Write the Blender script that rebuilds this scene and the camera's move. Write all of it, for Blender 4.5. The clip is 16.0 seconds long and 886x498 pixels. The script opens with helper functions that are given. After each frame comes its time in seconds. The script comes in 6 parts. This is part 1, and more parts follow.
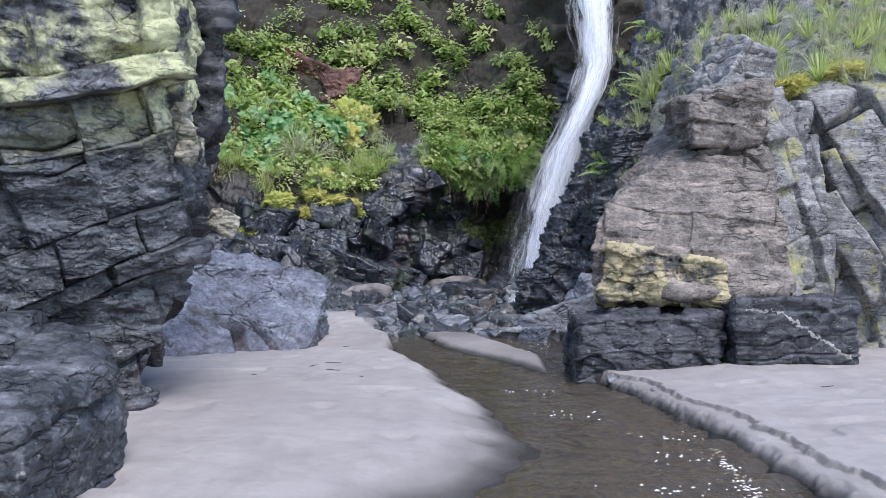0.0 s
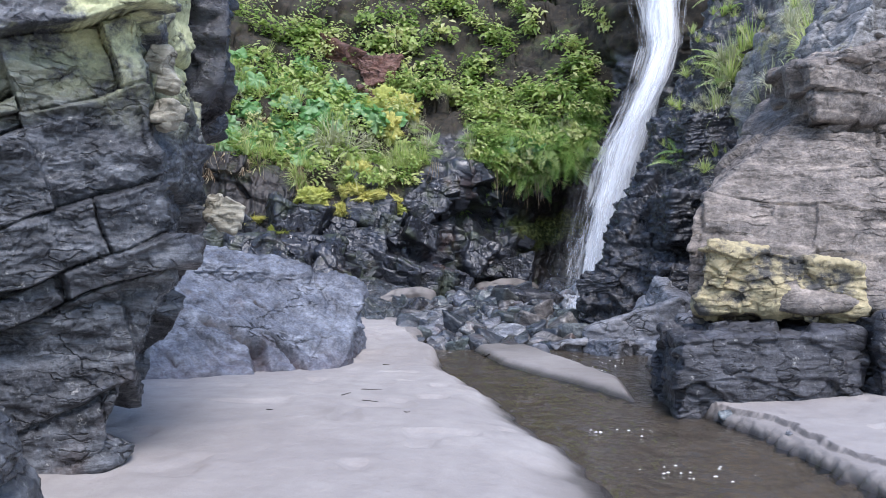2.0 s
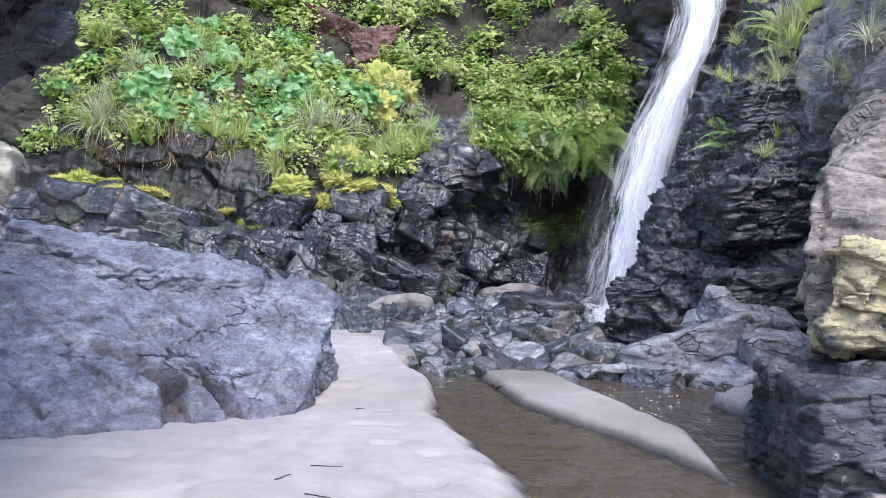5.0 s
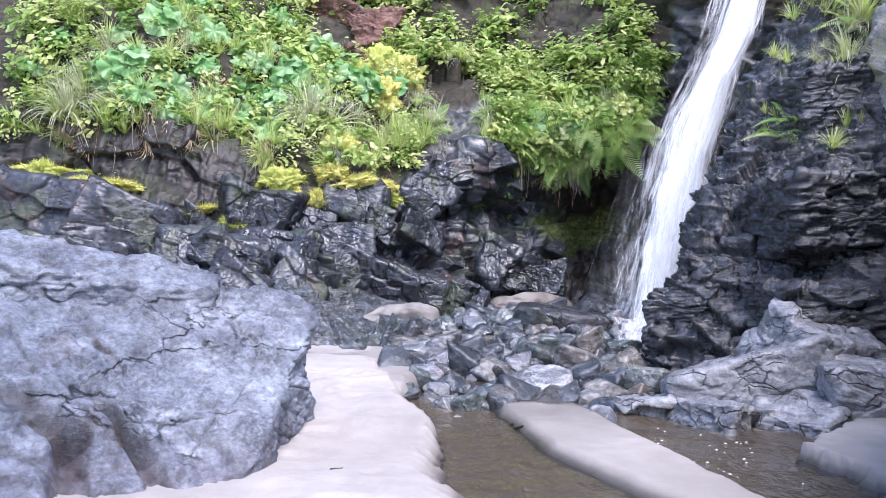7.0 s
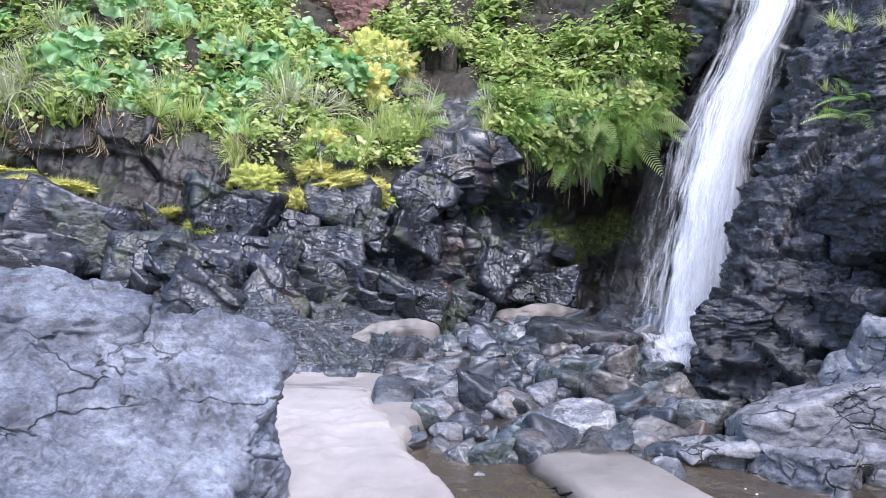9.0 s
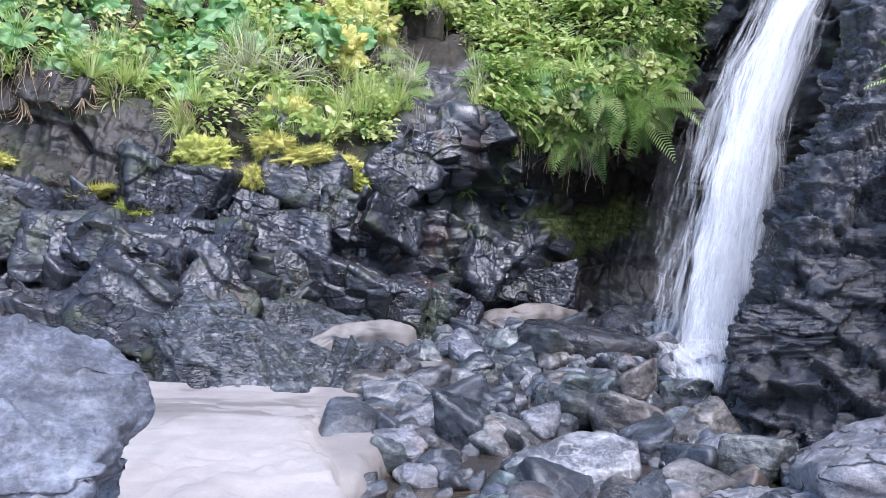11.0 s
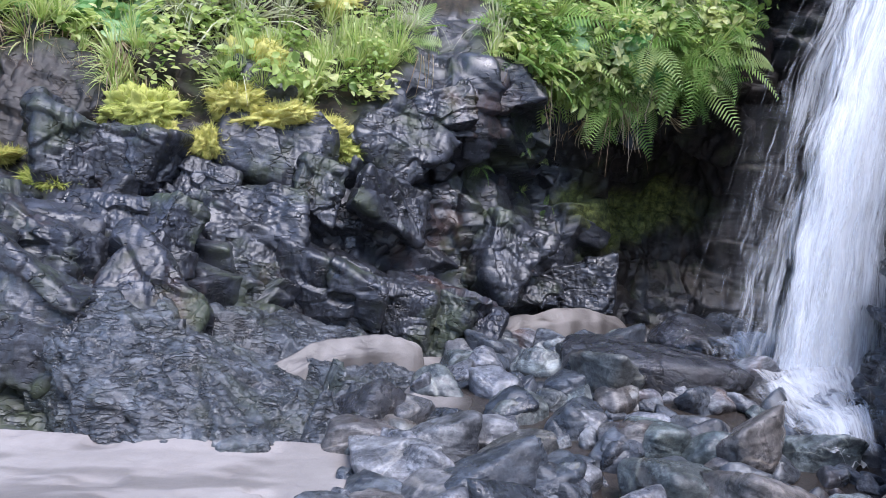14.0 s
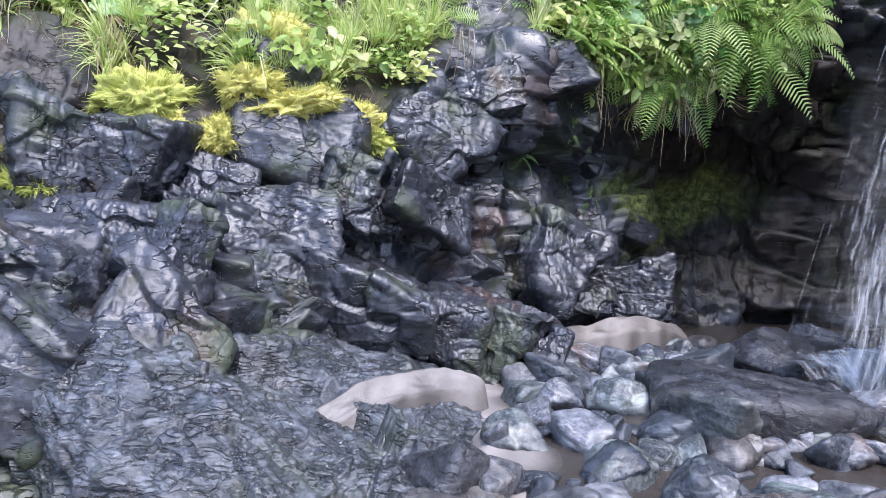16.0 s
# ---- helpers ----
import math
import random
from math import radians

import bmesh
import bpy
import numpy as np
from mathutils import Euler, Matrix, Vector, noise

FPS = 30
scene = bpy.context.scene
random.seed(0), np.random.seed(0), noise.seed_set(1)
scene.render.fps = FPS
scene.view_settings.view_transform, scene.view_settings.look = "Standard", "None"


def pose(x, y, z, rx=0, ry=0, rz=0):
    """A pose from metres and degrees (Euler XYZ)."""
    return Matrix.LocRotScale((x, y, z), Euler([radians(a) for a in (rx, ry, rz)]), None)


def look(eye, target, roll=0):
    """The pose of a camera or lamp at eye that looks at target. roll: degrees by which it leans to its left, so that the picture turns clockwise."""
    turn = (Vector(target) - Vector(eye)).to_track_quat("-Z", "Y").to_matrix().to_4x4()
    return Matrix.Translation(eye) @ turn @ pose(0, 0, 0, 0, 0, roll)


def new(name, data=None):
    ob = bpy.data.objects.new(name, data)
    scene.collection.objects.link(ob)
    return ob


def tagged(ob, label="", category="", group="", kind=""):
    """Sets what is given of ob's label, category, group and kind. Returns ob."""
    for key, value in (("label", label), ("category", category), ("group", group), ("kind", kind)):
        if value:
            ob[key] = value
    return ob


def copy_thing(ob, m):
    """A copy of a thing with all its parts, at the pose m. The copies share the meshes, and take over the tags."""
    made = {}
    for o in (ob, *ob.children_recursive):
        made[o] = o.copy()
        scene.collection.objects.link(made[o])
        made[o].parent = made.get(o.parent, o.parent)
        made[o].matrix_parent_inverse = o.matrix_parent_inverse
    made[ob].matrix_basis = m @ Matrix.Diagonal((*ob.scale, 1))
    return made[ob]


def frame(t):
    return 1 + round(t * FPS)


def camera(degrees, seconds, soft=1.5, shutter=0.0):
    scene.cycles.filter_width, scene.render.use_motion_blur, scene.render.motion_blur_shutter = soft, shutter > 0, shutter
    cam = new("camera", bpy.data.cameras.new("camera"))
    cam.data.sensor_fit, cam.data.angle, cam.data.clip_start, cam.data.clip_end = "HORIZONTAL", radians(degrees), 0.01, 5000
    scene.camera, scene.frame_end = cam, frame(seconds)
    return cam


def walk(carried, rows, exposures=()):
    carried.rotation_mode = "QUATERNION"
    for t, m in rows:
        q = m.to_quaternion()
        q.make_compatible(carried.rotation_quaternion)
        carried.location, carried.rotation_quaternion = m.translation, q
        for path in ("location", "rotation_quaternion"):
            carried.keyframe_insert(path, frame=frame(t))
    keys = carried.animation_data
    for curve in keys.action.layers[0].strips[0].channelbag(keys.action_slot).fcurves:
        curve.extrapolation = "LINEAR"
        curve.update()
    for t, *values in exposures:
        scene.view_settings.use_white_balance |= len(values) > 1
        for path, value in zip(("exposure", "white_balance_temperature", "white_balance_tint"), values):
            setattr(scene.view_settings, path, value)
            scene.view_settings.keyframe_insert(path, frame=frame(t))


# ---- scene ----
cam = camera(57.1, 16.0, soft=0.45)
PATH = [
    (0, (0.000, 0.000, 1.600), (0.000, 2.000, 1.644), 0.60),
    (0.5, (-0.081, 0.535, 1.589), (-0.120, 2.534, 1.624), 0.31),
    (1, (-0.127, 0.991, 1.573), (-0.190, 2.990, 1.621), 0.55),
    (1.5, (-0.170, 1.493, 1.618), (-0.261, 3.490, 1.684), 1.59),
    (2, (-0.256, 2.005, 1.635), (-0.350, 4.003, 1.679), 0.58),
    (2.5, (-0.284, 2.494, 1.623), (-0.390, 4.491, 1.659), 0.35),
    (3, (-0.324, 2.983, 1.626), (-0.460, 4.977, 1.672), 1.09),
    (3.5, (-0.371, 3.483, 1.641), (-0.472, 5.480, 1.686), 0.57),
    (3.7, (-0.372, 3.686, 1.621), (-0.469, 5.683, 1.662), 0.48),
    (5.8, (-0.373, 5.787, 1.718), (-0.458, 7.784, 1.764), 1.70),
    (6, (-0.377, 5.990, 1.718), (-0.450, 7.989, 1.759), 1.53),
    (6.5, (-0.399, 6.475, 1.732), (-0.476, 8.473, 1.782), 1.42),
    (7, (-0.485, 6.971, 1.721), (-0.597, 8.967, 1.776), 1.74),
    (7.5, (-0.577, 7.443, 1.751), (-0.673, 9.440, 1.793), 1.08),
    (8, (-0.649, 7.936, 1.761), (-0.751, 9.932, 1.819), 1.56),
    (8.5, (-0.762, 8.448, 1.765), (-0.867, 10.444, 1.843), 1.66),
    (9, (-0.838, 8.918, 1.765), (-0.912, 10.915, 1.839), 1.13),
    (9.2, (-0.864, 9.125, 1.776), (-0.931, 11.122, 1.844), 1.04),
    (11.3, (-0.795, 11.130, 1.761), (-0.825, 13.129, 1.821), 2.43),
    (11.5, (-0.822, 11.299, 1.749), (-0.831, 13.298, 1.808), 2.38),
    (12, (-0.883, 11.781, 1.758), (-0.873, 13.780, 1.817), 2.32),
    (12.5, (-1.006, 12.251, 1.762), (-0.972, 14.251, 1.801), 1.38),
    (13, (-1.049, 12.712, 1.778), (-1.003, 14.711, 1.821), 1.31),
    (13.5, (-1.073, 13.178, 1.845), (-1.058, 15.178, 1.894), 2.13),
    (14, (-1.146, 13.615, 1.860), (-1.155, 15.614, 1.894), 2.68),
    (14.5, (-1.256, 14.002, 1.917), (-1.495, 15.988, 1.938), 3.65),
    (15, (-1.504, 14.356, 1.976), (-1.827, 16.329, 1.929), 3.86),
    (15.5, (-1.688, 14.625, 2.117), (-1.805, 16.621, 2.056), 3.13),
    (16, (-1.835, 14.876, 2.187), (-1.798, 16.876, 2.158), 2.18),
]
EXPOSURES = [(0.0, -0.02, 6200, 14), (3.7, 0.36, 6200, 14), (6.0, 0.66, 6250, 17), (7.0, 0.86, 6250, 19), (7.6, 0.78, 6250, 19), (9.0, 0.64, 6200, 18), (12.0, 0.6, 6100, 17), (13.9, 0.5, 6100, 17), (15.0, 1.22, 6100, 14), (15.5, 1.17, 6100, 14), (16.0, 0.95, 6150, 18)]
walk(cam, [(t, look(eye, target, roll)) for t, eye, target, roll in PATH], EXPOSURES)

# ---- light: open shade under a bright sky ----
world = bpy.data.worlds.new("sky")
scene.world = world
world.use_nodes = True
wt = world.node_tree
sky = wt.nodes.new("ShaderNodeTexSky")
sky.sky_type, sky.sun_disc = "NISHITA", False
sky.sun_elevation, sky.sun_rotation = radians(56), radians(157)
sky.air_density, sky.dust_density, sky.ozone_density = 1.0, 0.9, 1.3
background = wt.nodes["Background"]
background.inputs["Strength"].default_value = 0.255
wt.links.new(sky.outputs["Color"], background.inputs["Color"])
sun_data = bpy.data.lights.new("sun", "SUN")
sun_data.energy, sun_data.angle, sun_data.color = 3.3, radians(30), (1.0, 0.97, 0.95)
sun = new("sun", sun_data)
sun.matrix_world = look((8, -6.5, 30), (0, 12, 0))


# ---- arithmetic for rough surfaces ----
def rnd_hash(ix, iy, iz, seed):
    h = (ix.astype(np.int64) * 374761393 + iy.astype(np.int64) * 668265263 + iz.astype(np.int64) * 2147483647 + seed * 974634777) & 0xFFFFFFFF
    h = ((h ^ (h >> 13)) * 1274126177) & 0xFFFFFFFF
    h = ((h ^ (h >> 15)) * 2246822519) & 0xFFFFFFFF
    return (h ^ (h >> 16)) / 4294967296.0


def vnoise(p, seed=0):
    i = np.floor(p)
    f = p - i
    f = f * f * f * (f * (f * 6 - 15) + 10)
    i = i.astype(np.int64)
    out = np.zeros(len(p))
    for a in (0, 1):
        wa = f[:, 0] if a else 1 - f[:, 0]
        for b in (0, 1):
            wb = f[:, 1] if b else 1 - f[:, 1]
            for c in (0, 1):
                wc = f[:, 2] if c else 1 - f[:, 2]
                out += wa * wb * wc * rnd_hash(i[:, 0] + a, i[:, 1] + b, i[:, 2] + c, seed)
    return out * 2 - 1


def fbm(p, octaves=4, seed=0, gain=0.5):
    out, amp, q = np.zeros(len(p)), 1.0, np.array(p, float)
    for k in range(octaves):
        out += amp * vnoise(q, seed + k * 17)
        amp, q = amp * gain, q * 2.03 + 5.7
    return out


def cells(p, seed=0):
    """Nearest and second nearest cell point, three random numbers of the cell and the way from its point."""
    i = np.floor(p).astype(np.int64)
    f1, f2 = np.full(len(p), 9.0), np.full(len(p), 9.0)
    best = np.zeros((len(p), 3), np.int64)
    way = np.zeros((len(p), 3))
    for a in (-1, 0, 1):
        for b in (-1, 0, 1):
            for c in (-1, 0, 1):
                j = i + np.array((a, b, c))
                pt = np.stack([rnd_hash(j[:, 0], j[:, 1], j[:, 2], seed + k) for k in range(3)], 1)
                v = p - (j + pt)
                d = np.sqrt((v * v).sum(1))
                near = d < f1
                f2 = np.where(near, f1, np.minimum(f2, d))
                f1 = np.where(near, d, f1)
                best[near], way[near] = j[near], v[near]
    r = np.stack([rnd_hash(best[:, 0], best[:, 1], best[:, 2], seed + 31 + k) for k in range(3)], 1)
    return f1, f2, r, way


def smooth(a, b, x):
    t = np.clip((np.asarray(x, float) - a) / (b - a), 0, 1)
    return t * t * (3 - 2 * t)


def turned(rx, ry, rz):
    return np.array(Euler((radians(rx), radians(ry), radians(rz))).to_matrix())


def blocky(p, size, turn, tilt=0.5, step=0.5, crack=0.25, width=0.09, seed=0):
    """Height of broken, jointed rock: tilted facets, stepped block by block, with cracks between; size in metres."""
    size = np.array(size, float)
    q = (p @ turn) / size
    q = q + 0.22 * np.stack([vnoise(q * 1.7 + 9 * k, seed + 90 + k) for k in range(3)], 1)
    f1, f2, r, way = cells(q, seed)
    lean = ((r - 0.5) * 2 * way).sum(1)
    gap = 1 - smooth(0, width, f2 - f1)
    return (step * (r[:, 0] - 0.5) + tilt * lean - crack * gap) * size.min()


def courses(p, turn, thick, long, step, gap, seed=0, joint=0.5):
    """Height of bedded rock: courses of uneven thickness, jointed across, each block set in or out, with dark slots between beds."""
    q = p @ turn
    q = q + 0.10 * np.stack([vnoise(p * 1.3 + 7 * k, seed + k) for k in range(3)], 1) + 0.03 * np.stack([vnoise(p * 5.1 + 7 * k, seed + 5 + k) for k in range(3)], 1)
    s = q[:, 2] / thick
    s = s + 0.35 * np.sin(s * 2.1 + seed) + 0.2 * np.sin(s * 5.3 + 2 * seed)
    i = np.floor(s)
    fs = s - i
    o = np.zeros(len(p), np.int64)
    out = np.zeros(len(p))
    hb = rnd_hash(i, o, o, seed + 11)
    ua = q[:, 0] / (long * (0.6 + 0.8 * hb)) + hb * 17
    ja = np.floor(ua)
    hc = rnd_hash(i, ja, o, seed + 12)
    fa = ua - ja
    out += step * (0.6 * (hb - 0.5) + 0.7 * (hc - 0.5)) + 0.5 * step * ((hc * 7.3 % 1) - 0.5) * (fs - 0.5)
    edge = np.minimum(fs, 1 - fs) * thick
    out -= gap * (1 - smooth(0.0, 0.05, edge)) * (0.35 + 0.65 * rnd_hash(i, ja, o, seed + 13))
    cut = np.minimum(fa, 1 - fa) * long
    out -= joint * gap * (1 - smooth(0.0, 0.035, cut))
    return out


def jointed(p, turn, spacing, step, tilt, gap, wide=0.022, seed=0, warp=0.06):
    """Height of rock cut by three sets of joints: flat blocks of uneven size, each set in or out and tilted a little, with dark open joints."""
    a, b, c = spacing
    q = p @ turn
    q = q + 2.5 * warp * np.stack([vnoise(p * 0.7 + 7 * k, seed + k) for k in range(3)], 1) + 0.4 * warp * np.stack([vnoise(p * 4.3 + 7 * k, seed + 5 + k) for k in range(3)], 1)
    s = q[:, 2] / c
    s = s + 0.33 * np.sin(s * 1.9 + seed) + 0.2 * np.sin(s * 4.7 + 2 * seed)
    i = np.floor(s)
    o = np.zeros(len(p), np.int64)
    hi = rnd_hash(i, o, o, seed + 11)
    u = q[:, 0] / (a * (0.55 + 0.9 * hi)) + hi * 17
    j = np.floor(u)
    hj = rnd_hash(i, j, o, seed + 12)
    w = q[:, 1] / (b * (0.55 + 0.9 * hj)) + hj * 23
    k = np.floor(w)
    r = [rnd_hash(i, j, k, seed + 20 + n) for n in range(4)]
    f = (s - i, u - j, w - k)
    out = step * (0.5 * (hi - 0.5) + 0.9 * (r[0] - 0.5))
    for n, size in ((0, c), (1, a), (2, b)):
        out = out + tilt * size * (r[n + 1] - 0.5) * (f[n] - 0.5)
    for n, size, h in ((0, c, 0.45 + 0.55 * hi), (1, a, rnd_hash(i, j, o, seed + 31)), (2, b, rnd_hash(i, j, k, seed + 32))):
        out = out - gap * h * h * (1 - smooth(0.0, wide, np.minimum(f[n], 1 - f[n]) * size))
    return out


def flakes(p, size, depth, levels, flat=(1, 1, 1), seed=0):
    """Sheets split off a slate face: terraces with thin, sharp, wandering lips."""
    n = (fbm(p * np.array(flat) / size, 5, seed, 0.52) + 1) * 0.5 * levels
    i = np.floor(n)
    return depth * (i + smooth(0.0, 0.14, n - i) - 0.5 * levels)


def layered(p, normal, period, seed=0, along=0.18):
    """Fine bedding, long in its plane and thin across it: -1 to 1."""
    n = Vector(normal).normalized()
    basis = np.array(n.to_track_quat("Z", "Y").to_matrix())
    q = p @ basis
    q = np.stack([q[:, 0] * along / period, q[:, 1] * along / period, q[:, 2] / period], 1)
    return fbm(q, 3, seed, 0.55)


def vertex_normals(v, f):
    n = np.cross(v[f[:, 2]] - v[f[:, 0]], v[f[:, 3]] - v[f[:, 1]])
    out = np.zeros_like(v)
    for k in range(4):
        np.add.at(out, f[:, k], n)
    return out / np.maximum(np.linalg.norm(out, axis=1, keepdims=True), 1e-9)


def quads(nu, nv):
    a = (np.arange(nv - 1)[:, None] * nu + np.arange(nu - 1)[None, :]).ravel()
    return np.stack([a, a + 1, a + 1 + nu, a + nu], 1)


def mesh_of(name, v, f, material, smooth_shade=True, uv=None, tone=None):
    """A mesh from arrays; f holds quads or triangles."""
    me = bpy.data.meshes.new(name)
    k = f.shape[1]
    me.vertices.add(len(v))
    me.vertices.foreach_set("co", np.asarray(v, np.float32).ravel())
    me.loops.add(f.size)
    me.loops.foreach_set("vertex_index", np.asarray(f, np.int32).ravel())
    me.polygons.add(len(f))
    me.polygons.foreach_set("loop_start", np.arange(len(f), dtype=np.int32) * k)
    me.polygons.foreach_set("loop_total", np.full(len(f), k, np.int32))
    me.polygons.foreach_set("use_smooth", np.full(len(f), smooth_shade))
    if uv is not None:
        me.uv_layers.new(name="UVMap").data.foreach_set("uv", np.asarray(uv, np.float32)[f.ravel()].ravel())
    if tone is not None:
        me.attributes.new("tone", "FLOAT", "POINT").data.foreach_set("value", np.asarray(tone, np.float32))
    me.materials.append(material)
    me.update(calc_edges=True)
    return me


def part(name, me, parent, label="", m=None):
    ob = new(name, me)
    ob.parent = parent
    if m is not None:
        ob.matrix_basis = m
    return tagged(ob, label)


BALLS = {}


def ball(n):
    """A sphere of six gridded sides, with shared edges."""
    if n not in BALLS:
        g = np.tan(np.linspace(-1, 1, n + 1) * math.pi / 4)
        a, b = np.meshgrid(g, g)
        a, b, o = a.ravel(), b.ravel(), np.ones(a.size)
        sides = [(o, a, b), (-o, b, a), (b, o, a), (a, -o, b), (a, b, o), (b, a, -o)]
        v = np.concatenate([np.stack(s, 1) for s in sides])
        f = np.concatenate([quads(n + 1, n + 1) + k * a.size for k in range(6)])
        _, first, back = np.unique(np.round(v, 6), axis=0, return_index=True, return_inverse=True)
        BALLS[n] = (v[first], back.ravel()[f])
    return BALLS[n]


def hull(centre, planes, n, hard=26, extent=(1, 1, 1)):
    """A rock body about centre, bounded by planes (normal, point on it), with its edges worn by a finite hardness."""
    v, f = ball(n)
    w = v * np.array(extent)
    w = w / np.linalg.norm(w, axis=1, keepdims=True)
    c = np.array(centre, float)
    total = np.zeros(len(w))
    for normal, point in planes:
        normal = np.array(normal, float)
        normal = normal / np.linalg.norm(normal)
        d = max(normal @ (np.array(point, float) - c), 0.02)
        total += np.maximum(w @ normal, 0) ** hard / d ** hard
    return c + w * (total ** (-1.0 / hard))[:, None], f


def face(a, b, c, inside):
    """The plane through three places, turned away from the place inside."""
    a, b, c = (np.array(k, float) for k in (a, b, c))
    n = np.cross(b - a, c - a)
    if n @ (np.array(inside, float) - a) > 0:
        n = -n
    return n, a


# ---- materials ----
class Nodes:
    def __init__(self, name):
        self.mat = bpy.data.materials.new(name)
        self.mat.use_nodes = True
        self.tree = self.mat.node_tree
        self.bsdf = self.tree.nodes["Principled BSDF"]
        self.out = self.tree.nodes["Material Output"]
        self.where = self.add("ShaderNodeTexCoord").outputs["Object"]

    def add(self, kind, **values):
        node = self.tree.nodes.new(kind)
        for key, value in values.items():
            self.put(node, key, value)
        return node

    def put(self, node, key, value):
        socket = node.inputs[int(key[1:]) if key[0] == "i" and key[1:].isdigit() else key.replace("_", " ")]
        if isinstance(value, bpy.types.NodeSocket):
            self.tree.links.new(value, socket)
        else:
            socket.default_value = value

    def scaled(self, vector, scale, turn=(0, 0, 0)):
        node = self.add("ShaderNodeMapping", Vector=vector, Scale=scale, Rotation=[radians(a) for a in turn])
        return node.outputs["Vector"]

    def noise(self, scale, detail=4.0, rough=0.55, vector=None, warp=0.0):
        node = self.add("ShaderNodeTexNoise", Vector=vector or self.where, Scale=scale, Detail=detail, Roughness=rough, Distortion=warp)
        return node.outputs["Fac"]

    def ramp(self, fac, *stops):
        node = self.add("ShaderNodeValToRGB", Fac=fac)
        el = node.color_ramp.elements
        while len(el) < len(stops):
            el.new(0.5)
        for e, (at, colour) in zip(el, stops):
            e.position = at
            e.color = (*colour, 1) if isinstance(colour, tuple) else (colour, colour, colour, 1)
        return node.outputs["Color"]

    def mix(self, fac, a, b, how="MIX"):
        node = self.tree.nodes.new("ShaderNodeMix")
        node.data_type, node.blend_type = "RGBA", how
        for key, value in ((0, fac), (6, a), (7, b)):
            if isinstance(value, bpy.types.NodeSocket):
                self.tree.links.new(value, node.inputs[key])
            else:
                if key:
                    value = (*value, 1) if isinstance(value, tuple) else (value, value, value, 1)
                node.inputs[key].default_value = value
        return node.outputs[2]

    def maths(self, how, a, b=0.0):
        node = self.tree.nodes.new("ShaderNodeMath")
        node.operation = how
        for key, value in ((0, a), (1, b)):
            if isinstance(value, bpy.types.NodeSocket):
                self.tree.links.new(value, node.inputs[key])
            else:
                node.inputs[key].default_value = value
        return node.outputs[0]

    def bump(self, height, strength, distance, normal=None):
        node = self.add("ShaderNodeBump", Height=height, Strength=strength, Distance=distance)
        if normal is not None:
            self.put(node, "Normal", normal)
        return node.outputs["Normal"]

    def set(self, **values):
        for key, value in values.items():
            if isinstance(value, tuple) and len(value) == 3:
                value = (*value, 1)
            self.put(self.bsdf, key, value)
        return self.mat


